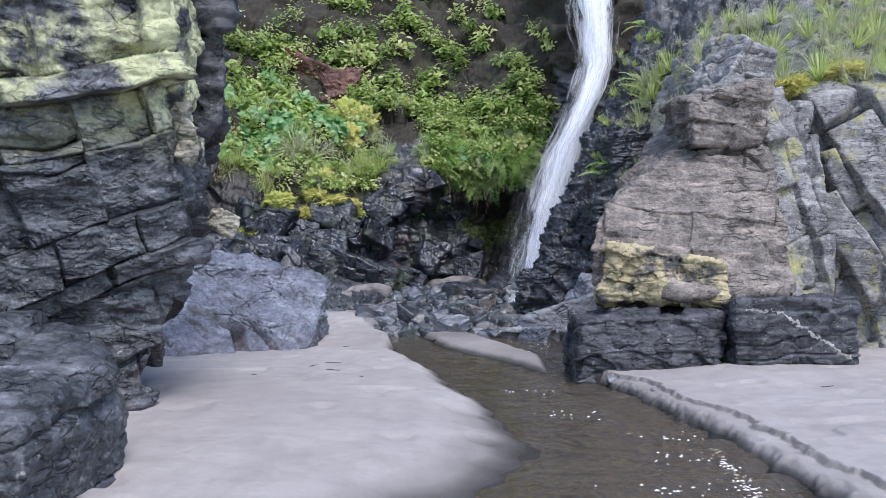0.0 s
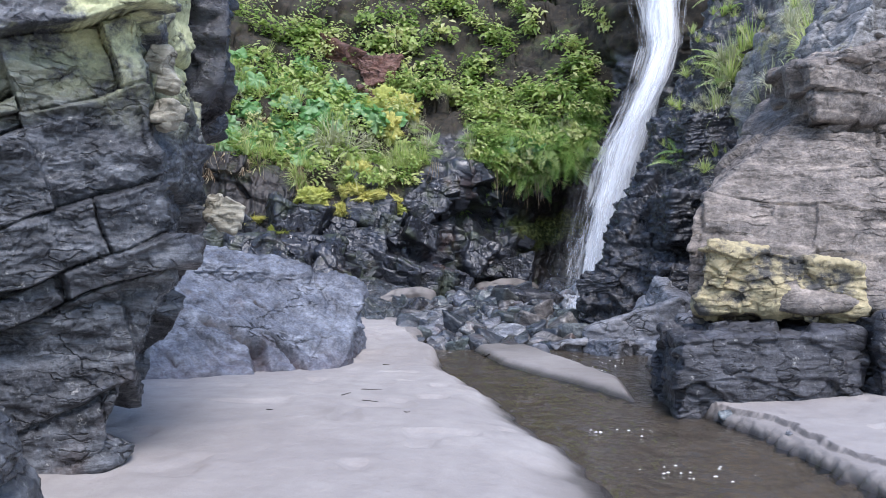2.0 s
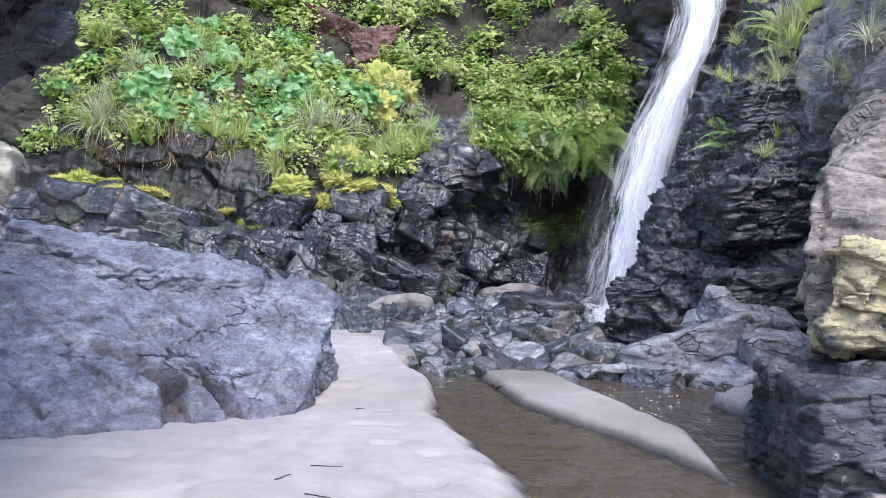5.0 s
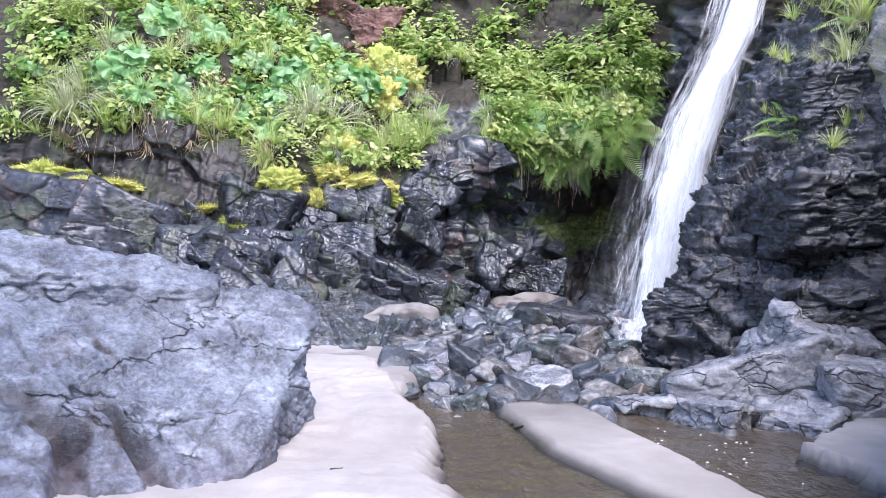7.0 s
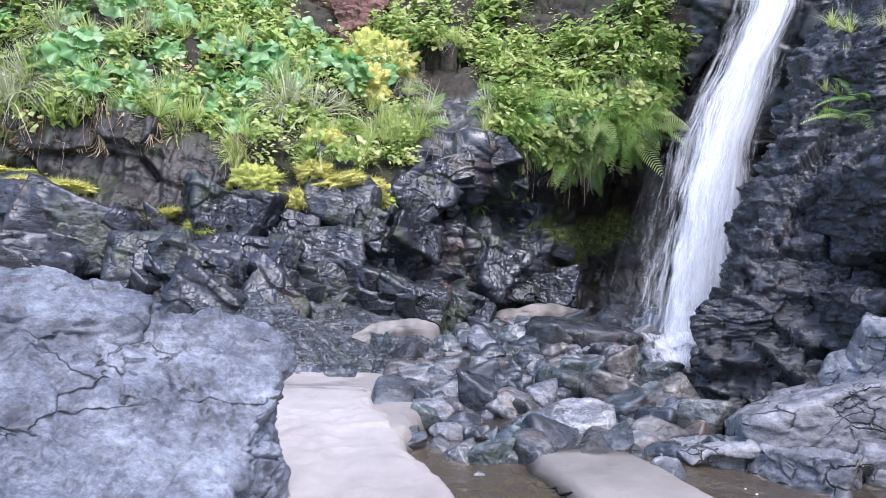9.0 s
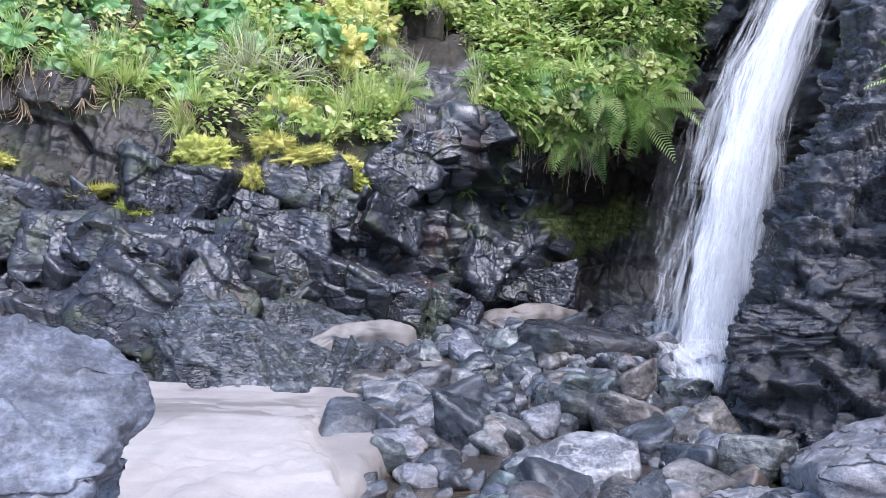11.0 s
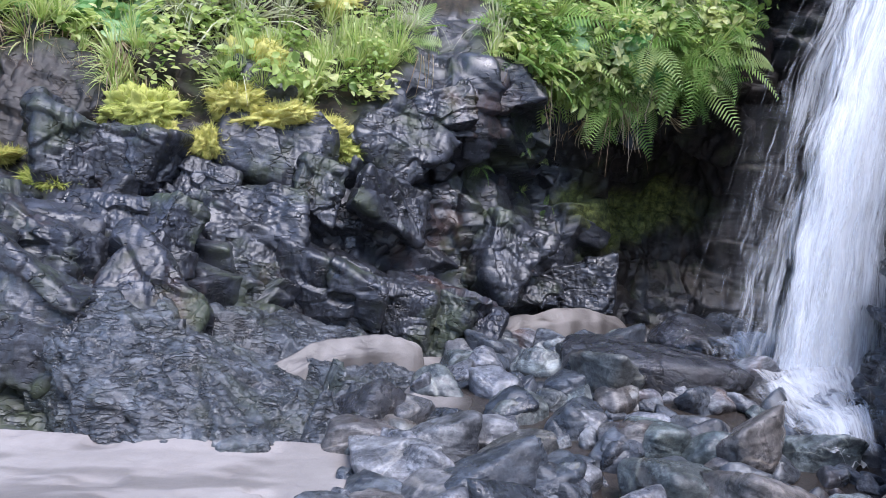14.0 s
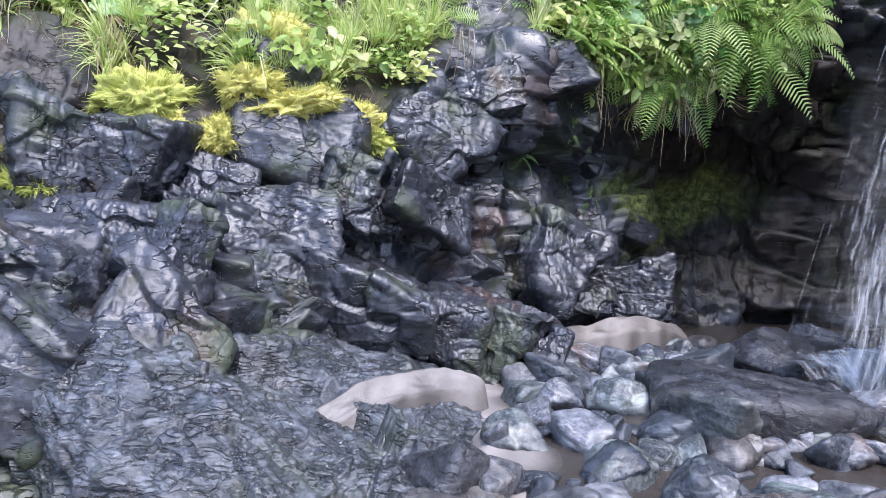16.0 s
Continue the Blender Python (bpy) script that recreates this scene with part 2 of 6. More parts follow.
def rock_material(name, dark, mid, light, rough=(0.25, 0.6), bed=(0, 0, 0), bed_scale=9.0, pale=0.0, lichen=None, lichen_at=0.62, lichen_scale=1.6,
                  lichen_above=None, rust=0.0, moss=0.0, vein=0.0, per_object=0.0, specular=0.5, fine=1.0, cracks=(1.6, 5.5), crack_dark=0.6, crack_long=3.0, crack_open=(0.52, 0.62), earth=False, dirty=0.8, streaky=1.0, crack_wide=1.0, groove_shade=False):
    """Bedded rock: stains, bedding streaks, grain, and what grows on it."""
    k = Nodes(name)
    at = k.where
    if per_object:
        info = k.add("ShaderNodeObjectInfo")
        shift = k.add("ShaderNodeCombineXYZ", X=k.maths("MULTIPLY", info.outputs["Random"], 37.0), Y=k.maths("MULTIPLY", info.outputs["Random"], 91.0))
        plus = k.tree.nodes.new("ShaderNodeVectorMath")
        k.put(plus, "i0", at), k.put(plus, "i1", shift.outputs[0])
        at = plus.outputs[0]
        k.where = at
    streak_at = k.scaled(at, (1.0, 1.0, bed_scale), bed)
    streak_mid = k.scaled(at, (1.0, 1.0, max(1.0, bed_scale * 0.35)), bed)
    big = k.noise(0.9, 6, 0.6)
    streak = k.noise(1.5, 6, 0.62, streak_at, 0.4)
    grain = k.noise(38, 5, 0.7)
    colour = k.mix(k.ramp(big, (0.3, 0.0), (0.7, 1.0)), dark, mid)
    colour = k.mix(k.ramp(streak, (0.48, 0.0), (0.72, 0.8)), colour, light)
    colour = k.mix(k.ramp(grain, (0.42, 0.0), (0.66, 0.75)), colour, k.mix(0.5, colour, light), "MIX")
    dirt = k.noise(5.5, 7, 0.68)
    colour = k.mix(k.ramp(dirt, (0.35, 0.8 * dirty), (0.58, 0.0)), colour, tuple(c * 0.5 for c in dark))
    colour = k.mix(k.ramp(k.noise(16, 7, 0.75, streak_mid), (0.36, 0.7 * dirty), (0.54, 0.0)), colour, tuple(c * 0.45 for c in dark))
    crack_height = []
    for size, wide in ((cracks[0], 0.012 * crack_wide), (cracks[1], 0.022 * crack_wide)):
        bent = k.add("ShaderNodeTexNoise", Vector=at, Scale=size * 1.3, Detail=5.0, Roughness=0.6).outputs["Color"]
        plus = k.tree.nodes.new("ShaderNodeVectorMath")
        plus.operation = "MULTIPLY_ADD"
        k.put(plus, "i0", bent), k.put(plus, "i1", (0.5 / size, 0.5 / size, 0.5 / size)), k.put(plus, "i2", at)
        cell = k.tree.nodes.new("ShaderNodeTexVoronoi")
        cell.feature = "DISTANCE_TO_EDGE"
        k.put(cell, "Vector", k.scaled(plus.outputs[0], (1, 1, crack_long), bed)), k.put(cell, "Scale", size)
        open_at = k.ramp(k.noise(size * 0.9, 3), (crack_open[0], 0.0), (crack_open[1], 1.0))
        gap = k.maths("MULTIPLY", k.ramp(cell.outputs["Distance"], (0.0, 1.0), (wide * size * 0.5, 0.0)), open_at)
        crack_height.append(gap)
        colour = k.mix(k.maths("MULTIPLY", gap, crack_dark), colour, tuple(c * 0.25 for c in dark))
    if rust:
        spot = k.noise(1.3, 6, 0.65, k.scaled(at, (1, 1, 0.55), (0, 0, 20)))
        colour = k.mix(k.ramp(spot, (0.58, 0.0), (0.75, rust)), colour, (0.11, 0.05, 0.025))
    if vein:
        v = k.noise(0.8, 3, 0.5, k.scaled(at, (1, 1, 2.2), (25, 18, 0)), 0.6)
        line = k.maths("SUBTRACT", 1.0, k.maths("MULTIPLY", k.maths("ABSOLUTE", k.maths("SUBTRACT", v, 0.5)), 90.0))
        colour = k.mix(k.maths("MULTIPLY", k.maths("MAXIMUM", line, 0.0), vein), colour, (0.5, 0.48, 0.44))
    if pale:
        spec = k.noise(14, 6, 0.75)
        colour = k.mix(k.ramp(spec, (0.6, 0.0), (0.68, pale)), colour, (0.55, 0.54, 0.5))
    roughness = k.ramp(k.noise(3.2, 5, 0.6), (0.32, rough[0]), (0.68, rough[1]))
    if earth:
        for key, tint, most in (("dark_brown", k.ramp(k.noise(1.0, 6, 0.65, k.scaled(at, (5, 5, 0.7))), (0.35, (0.006, 0.005, 0.004)), (0.52, (0.015, 0.0105, 0.008)), (0.72, (0.045, 0.03, 0.023))), 0.95),
                                ("tone", k.ramp(k.noise(7, 6, 0.7), (0.3, (0.008, 0.006, 0.004)), (0.48, (0.022, 0.017, 0.008)), (0.62, (0.045, 0.03, 0.016)), (0.74, (0.06, 0.075, 0.02))), 0.92),
                                ("film", k.ramp(k.noise(9, 7, 0.75), (0.32, (0.02, 0.026, 0.008)), (0.48, (0.11, 0.13, 0.03)), (0.64, (0.28, 0.3, 0.08))), 0.95)):
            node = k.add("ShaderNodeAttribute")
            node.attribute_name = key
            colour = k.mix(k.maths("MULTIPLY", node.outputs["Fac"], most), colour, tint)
            roughness = k.mix(node.outputs["Fac"], roughness, 0.6 if key == "dark_brown" else 0.9)
    if moss:
        m = k.maths("MULTIPLY", k.ramp(k.noise(1.1, 7, 0.66), (0.52, 0.0), (0.64, 1.0)), moss)
        colour = k.mix(m, colour, k.ramp(k.noise(30, 3), (0.3, (0.03, 0.045, 0.012)), (0.7, (0.09, 0.12, 0.03))))
        roughness = k.mix(m, roughness, 0.85)
    if lichen:
        l = k.noise(lichen_scale, 8, 0.7)
        amount = k.ramp(l, (lichen_at - 0.06, 0.0), (lichen_at + 0.04, 0.9))
        if lichen_above:
            z = k.add("ShaderNodeSeparateXYZ", Vector=k.where).outputs["Z"]
            band = k.add("ShaderNodeMapRange", Value=k.maths("ADD", z, k.maths("MULTIPLY", k.noise(2.0, 5), 0.8)), i1=lichen_above[0] + 0.4, i2=lichen_above[1] + 0.4).outputs[0]
            amount = k.maths("MULTIPLY", amount, band)
        colour = k.mix(amount, colour, k.mix(k.ramp(k.noise(22, 5, 0.7), (0.35, 0.0), (0.65, 1.0)), lichen, tuple(min(1, c * 1.5) for c in lichen)))
        roughness = k.mix(amount, roughness, 0.9)
    if groove_shade:
        # shade painted into the gouges, near-black with some brown; then the purple foot
        node = k.add("ShaderNodeAttribute")
        node.attribute_name = "tone"
        edge = k.maths("MULTIPLY", node.outputs["Fac"], k.ramp(k.noise(9, 6, 0.7), (0.3, 0.5), (0.6, 1.0)))
        colour = k.mix(edge, colour, k.ramp(k.noise(20, 4, 0.7), (0.35, (0.008, 0.008, 0.01)), (0.7, (0.07, 0.045, 0.03))))
        low_z = k.add("ShaderNodeMapRange", Value=k.maths("ADD", k.add("ShaderNodeSeparateXYZ", Vector=at).outputs["Z"], k.maths("MULTIPLY", k.noise(2.5, 6, 0.65), 0.7)), i1=1.05, i2=0.7).outputs[0]
        colour = k.mix(k.maths("MULTIPLY", low_z, 0.28), colour, k.mix(k.ramp(k.noise(6, 6, 0.7), (0.4, 0.0), (0.6, 1.0)), (0.075, 0.055, 0.075), (0.2, 0.15, 0.185)))
    if per_object:
        kind = k.ramp(info.outputs["Random"], (0.0, (0.75, 0.9, 1.1)), (0.3, (0.95, 1.0, 1.05)), (0.5, (1.15, 0.97, 0.82)), (0.62, (0.85, 1.05, 0.95)), (0.8, (1.5, 1.45, 1.4)), (1.0, (0.7, 0.72, 0.8)))
        colour = k.mix(0.85, colour, kind, "MULTIPLY")
        hue = k.add("ShaderNodeHueSaturation", Color=colour, Value=k.maths("ADD", 1 - per_object, k.maths("MULTIPLY", info.outputs["Random"], 2 * per_object)))
        colour = hue.outputs[0]
    h0 = k.bump(k.maths("SUBTRACT", 1.0, k.maths("MAXIMUM", *crack_height)), 0.8, 0.03)
    h1 = k.bump(streak, 0.55 * fine * streaky, 0.03, h0)
    h2 = k.bump(dirt, 0.3 * fine, 0.02, h1)
    h2 = k.bump(k.noise(22, 9, 0.75, streak_at), 0.5 * fine * streaky, 0.016, h2)
    bent = k.add("ShaderNodeTexNoise", Vector=at, Scale=9.0, Detail=4.0, Roughness=0.6).outputs["Color"]
    plus = k.tree.nodes.new("ShaderNodeVectorMath")
    plus.operation = "MULTIPLY_ADD"
    k.put(plus, "i0", bent), k.put(plus, "i1", (0.06, 0.06, 0.06)), k.put(plus, "i2", at)
    for size, deep in ((7.0, 0.03), (19.0, 0.018)):
        chip = k.tree.nodes.new("ShaderNodeTexVoronoi")
        k.put(chip, "Vector", k.scaled(plus.outputs[0], (1, 1, 1.9), bed)), k.put(chip, "Scale", size)
        h2 = k.bump(chip.outputs["Color"], 0.3 * fine, deep * 0.55, h2)
    h3 = k.bump(grain, 0.6 * fine, 0.009, h2)
    return k.set(Base_Color=colour, Roughness=roughness, Normal=h3, Specular_IOR_Level=specular)


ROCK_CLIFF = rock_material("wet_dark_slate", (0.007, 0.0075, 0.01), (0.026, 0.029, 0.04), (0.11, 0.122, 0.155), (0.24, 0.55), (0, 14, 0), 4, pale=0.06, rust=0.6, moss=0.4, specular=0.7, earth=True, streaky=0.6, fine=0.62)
ROCK_BLACK = rock_material("wet_black_slate", (0.011, 0.011, 0.014), (0.04, 0.042, 0.052), (0.14, 0.145, 0.17), (0.16, 0.42), (0, -8, 0), 8, pale=0.12, rust=0.2, specular=0.9, streaky=0.8, fine=1.5)
ROCK_BLUE = rock_material("blue_grey_slate", (0.055, 0.06, 0.08), (0.27, 0.3, 0.37), (0.5, 0.54, 0.62), (0.34, 0.62), (25, 32, 10), 4, pale=0.25, rust=0.6, cracks=(0.55, 1.7), crack_dark=0.95, crack_long=3.0, crack_open=(0.57, 0.66), fine=1.3, dirty=0.8, crack_wide=2.6, groove_shade=True)
ROCK_LEFT = rock_material("dark_jointed_rock", (0.011, 0.012, 0.015), (0.068, 0.072, 0.085), (0.3, 0.315, 0.34), (0.24, 0.58), (0, -14, 0), 7, pale=0.5, rust=0.3, fine=1.2,
                          lichen=(0.46, 0.47, 0.27), lichen_at=0.5, lichen_above=(2.4, 3.0), streaky=0.6, crack_wide=1.6)
ROCK_TAN = rock_material("weathered_tan_rock", (0.065, 0.057, 0.053), (0.36, 0.31, 0.27), (0.58, 0.49, 0.41), (0.5, 0.8), (0, 8, 0), 7, pale=0.4, rust=0.15, cracks=(0.7, 2.6), crack_wide=3.5, crack_long=4.0)
ROCK_TAN_LICHEN = rock_material("lichen_spotted_rock", (0.07, 0.067, 0.07), (0.37, 0.36, 0.35), (0.6, 0.58, 0.555), (0.5, 0.8), (0, 4, 0), 7, pale=0.7, lichen=(0.3, 0.285, 0.13), lichen_at=0.6, crack_wide=1.6)
ROCK_LEDGE = rock_material("dark_ledge_rock", (0.014, 0.014, 0.018), (0.085, 0.086, 0.1), (0.21, 0.215, 0.24), (0.3, 0.6), (0, 2, 0), 10, pale=0.6, crack_wide=1.4)
ROCK_PALE = rock_material("washed_grey_rock", (0.12, 0.123, 0.138), (0.31, 0.317, 0.345), (0.55, 0.556, 0.585), (0.25, 0.55), (10, 20, 0), 5, pale=0.3, crack_long=1.6, crack_open=(0.5, 0.58), crack_wide=1.4, cracks=(1.3, 3.5), crack_dark=0.9, streaky=0.5)
ROCK_STONE = rock_material("wet_stones", (0.018, 0.02, 0.025), (0.085, 0.092, 0.108), (0.36, 0.375, 0.4), (0.18, 0.45), (30, 25, 0), 6, pale=0.25, rust=0.7, per_object=0.5, specular=0.8, vein=0.25, crack_open=(0.68, 0.74), fine=1.2, streaky=0.6)
ROCK_APRON = rock_material("grey_green_apron_rock", (0.012, 0.014, 0.018), (0.052, 0.06, 0.072), (0.23, 0.255, 0.29), (0.2, 0.45), (0, 50, 30), 8, pale=0.3, rust=0.3, moss=0.2, specular=0.8, crack_open=(0.44, 0.56), crack_long=5.0, fine=0.65, streaky=1.3, crack_wide=2.0, crack_dark=0.4)


def sand_material():
    k = Nodes("beach_sand")
    z = k.add("ShaderNodeSeparateXYZ", Vector=k.where)
    level = k.maths("ADD", 0.10 - 3 * 0.0105, k.maths("MULTIPLY", z.outputs["Y"], 0.0105))
    above = k.maths("ADD", k.maths("SUBTRACT", z.outputs["Z"], level), k.maths("MULTIPLY", k.maths("SUBTRACT", k.noise(1.2, 5), 0.5), 0.05))
    wet = k.add("ShaderNodeMapRange", Value=above, i1=0.075, i2=0.01).outputs[0]
    big = k.noise(0.6, 5)
    grain = k.noise(260, 3, 0.7)
    tint = k.mix(k.ramp(big, (0.35, 0.0), (0.65, 1.0)), (0.36, 0.328, 0.312), (0.44, 0.407, 0.385))
    tint = k.mix(k.ramp(grain, (0.35, 0.35), (0.6, 0.0)), tint, (0.2, 0.18, 0.165))
    streak = k.noise(1.6, 6, 0.6, k.scaled(k.where, (2.2, 0.6, 1), (0, 0, -30)))
    tint = k.mix(k.ramp(streak, (0.55, 0.0), (0.75, 0.35)), tint, (0.22, 0.2, 0.185))
    tint = k.mix(k.ramp(k.noise(3.0, 7, 0.7), (0.35, 0.4), (0.6, 0.0)), tint, (0.24, 0.215, 0.2))
    darkened = k.add("ShaderNodeAttribute")
    darkened.attribute_name = "tone"
    wet = k.maths("MAXIMUM", wet, darkened.outputs["Fac"])
    damp = k.add("ShaderNodeMapRange", Value=above, i1=0.14, i2=0.05).outputs[0]
    colour = k.mix(k.maths("MULTIPLY", damp, 0.75), tint, (0.13, 0.115, 0.1))
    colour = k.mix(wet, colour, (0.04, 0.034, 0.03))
    rough = k.mix(wet, k.mix(damp, 0.85, 0.5), 0.25)
    n1 = k.bump(k.noise(9, 7, 0.65), 0.5, 0.03)
    n2 = k.bump(grain, 0.25, 0.003, n1)
    return k.set(Base_Color=colour, Roughness=rough, Normal=n2)


def water_material():
    k = Nodes("shallow_stream_water")
    flow = k.scaled(k.where, (1.0, 0.55, 1.0), (0, 0, 18))
    n1 = k.bump(k.noise(3.2, 3, 0.5, flow, 0.6), 0.9, 0.09)
    n2 = k.bump(k.noise(13, 3, 0.5, flow, 0.4), 0.8, 0.025, n1)
    return k.set(Base_Color=(0.5, 0.42, 0.32), Roughness=0.05, Transmission_Weight=0.9, IOR=1.33, Normal=n2)


def fall_material(name, low, high, density):
    """White, broken water: strands along the fall, thinning out to both sides."""
    k = Nodes(name)
    uv = k.add("ShaderNodeTexCoord").outputs["UV"]
    strands = k.noise(1.0, 5, 0.6, k.scaled(uv, (11.0, 1.0, 1)), 0.25)
    fine = k.noise(1.0, 5, 0.75, k.scaled(uv, (60.0, 3.2, 1)), 0.1)
    edge = k.add("ShaderNodeSeparateXYZ", Vector=uv).outputs["X"]
    body = k.maths("SUBTRACT", 1.0, k.maths("POWER", k.maths("ABSOLUTE", k.maths("SUBTRACT", k.maths("MULTIPLY", edge, 2.0), 1.0)), 1.6))
    amount = k.maths("ADD", k.maths("MULTIPLY", strands, 0.55), k.maths("MULTIPLY", fine, 0.45))
    amount = k.maths("ADD", amount, k.maths("MULTIPLY", k.maths("SUBTRACT", body, 0.75), 0.3))
    alpha = k.maths("MULTIPLY", k.ramp(amount, (low, 0.0), (high, 1.0)), k.maths("MULTIPLY", k.ramp(body, (0.0, 0.0), (0.3, 1.0)), density))
    white = k.add("ShaderNodeBsdfDiffuse", Color=(0.93, 0.95, 0.98, 1))
    soft = k.add("ShaderNodeBsdfTranslucent", Color=(0.93, 0.95, 0.98, 1))
    clear = k.add("ShaderNodeBsdfTransparent")
    both, mixed = k.add("ShaderNodeMixShader", Fac=0.22), k.add("ShaderNodeMixShader", Fac=alpha)
    for source, target in ((white, both.inputs[1]), (soft, both.inputs[2]), (clear, mixed.inputs[1]), (both, mixed.inputs[2]), (mixed, k.out.inputs["Surface"])):
        k.tree.links.new(source.outputs[0], target)
    return k.mat


SAND, WATER = sand_material(), water_material()
FALL_CORE, FALL_VEIL = fall_material("falling_water", 0.38, 0.56, 1.0), fall_material("thin_falling_water", 0.46, 0.62, 0.5)
FALL_SPLASH = fall_material("splashing_water", 0.3, 0.55, 0.7)
FALL_MIST = fall_material("drifting_spray", 0.3, 0.8, 0.05)


def leaf_material(name, a, b, c, rough=0.5, through_light=0.35, island=True):
    k = Nodes(name)
    if island == "tone":
        r = k.add("ShaderNodeAttribute")
        r.attribute_name = "tone"
        r = r.outputs["Fac"]
    elif island:
        r = k.add("ShaderNodeNewGeometry").outputs["Random Per Island"]
    else:
        r = k.add("ShaderNodeObjectInfo").outputs["Random"]
    colour = k.ramp(r, (0.0, a), (0.5, b), (1.0, c))
    colour = k.mix(k.ramp(k.noise(18, 3), (0.35, 0.0), (0.7, 0.4)), colour, a)
    mat = k.set(Base_Color=colour, Roughness=rough)
    soft = k.add("ShaderNodeBsdfTranslucent", Color=colour)
    both = k.add("ShaderNodeMixShader", Fac=through_light)
    k.tree.links.new(k.bsdf.outputs[0], both.inputs[1])
    k.tree.links.new(soft.outputs[0], both.inputs[2])
    k.tree.links.new(both.outputs[0], k.out.inputs["Surface"])
    return mat


LEAF_HERB = leaf_material("herb_leaves", (0.14, 0.25, 0.045), (0.49, 0.61, 0.19), (0.84, 0.81, 0.42), 0.36, 0.5, "tone")
LEAF_BROAD = leaf_material("broad_leaf", (0.14, 0.34, 0.1), (0.28, 0.48, 0.2), (0.44, 0.6, 0.36), 0.36, 0.4, False)
LEAF_FERN = leaf_material("fern_green", (0.19, 0.37, 0.09), (0.4, 0.56, 0.16), (0.6, 0.7, 0.3), 0.45, 0.45, False)
LEAF_GRASS = leaf_material("grass_blades", (0.28, 0.42, 0.1), (0.56, 0.66, 0.22), (0.8, 0.77, 0.44), 0.36, 0.45)
LEAF_PALE = leaf_material("pale_grass_blades", (0.34, 0.37, 0.2), (0.56, 0.57, 0.37), (0.72, 0.69, 0.52), 0.36, 0.4)
LEAF_DRY = leaf_material("dry_grass", (0.26, 0.16, 0.09), (0.46, 0.34, 0.21), (0.66, 0.56, 0.4))
MOSS = leaf_material("moss", (0.36, 0.38, 0.08), (0.64, 0.62, 0.17), (0.8, 0.7, 0.28), 0.9, 0.3)
MOSS_GREEN = leaf_material("green_moss", (0.28, 0.35, 0.07), (0.54, 0.58, 0.14), (0.7, 0.66, 0.22), 0.9, 0.25)


# ---- ground: one sheet of sand with the stream's bed, its banks and a bar ----
def water_level(y):
    return 0.10 + 0.0105 * (y - 3)


def right_bank(y):
    return np.interp(y, [-30, 0, 5, 7.5, 9.5, 10.3, 12, 13, 14, 15.5, 18], [3.2, 2.75, 2.5, 2.32, 2.0, 1.9, 2.0, 2.35, 2.1, 3.2, 3.4])


def right_wobble(x, y):
    rough = 0.06 * vnoise(np.stack([x * 1.1, y * 1.1, y * 0], 1), 3) + 0.03 * vnoise(np.stack([x * 3.7, y * 3.7, y * 0], 1), 4)
    return rough + 0.035 * vnoise(np.stack([x * 9, y * 9, y * 0], 1), 14) + 0.03 * vnoise(np.stack([x * 23, y * 23, y * 0], 1), 15)


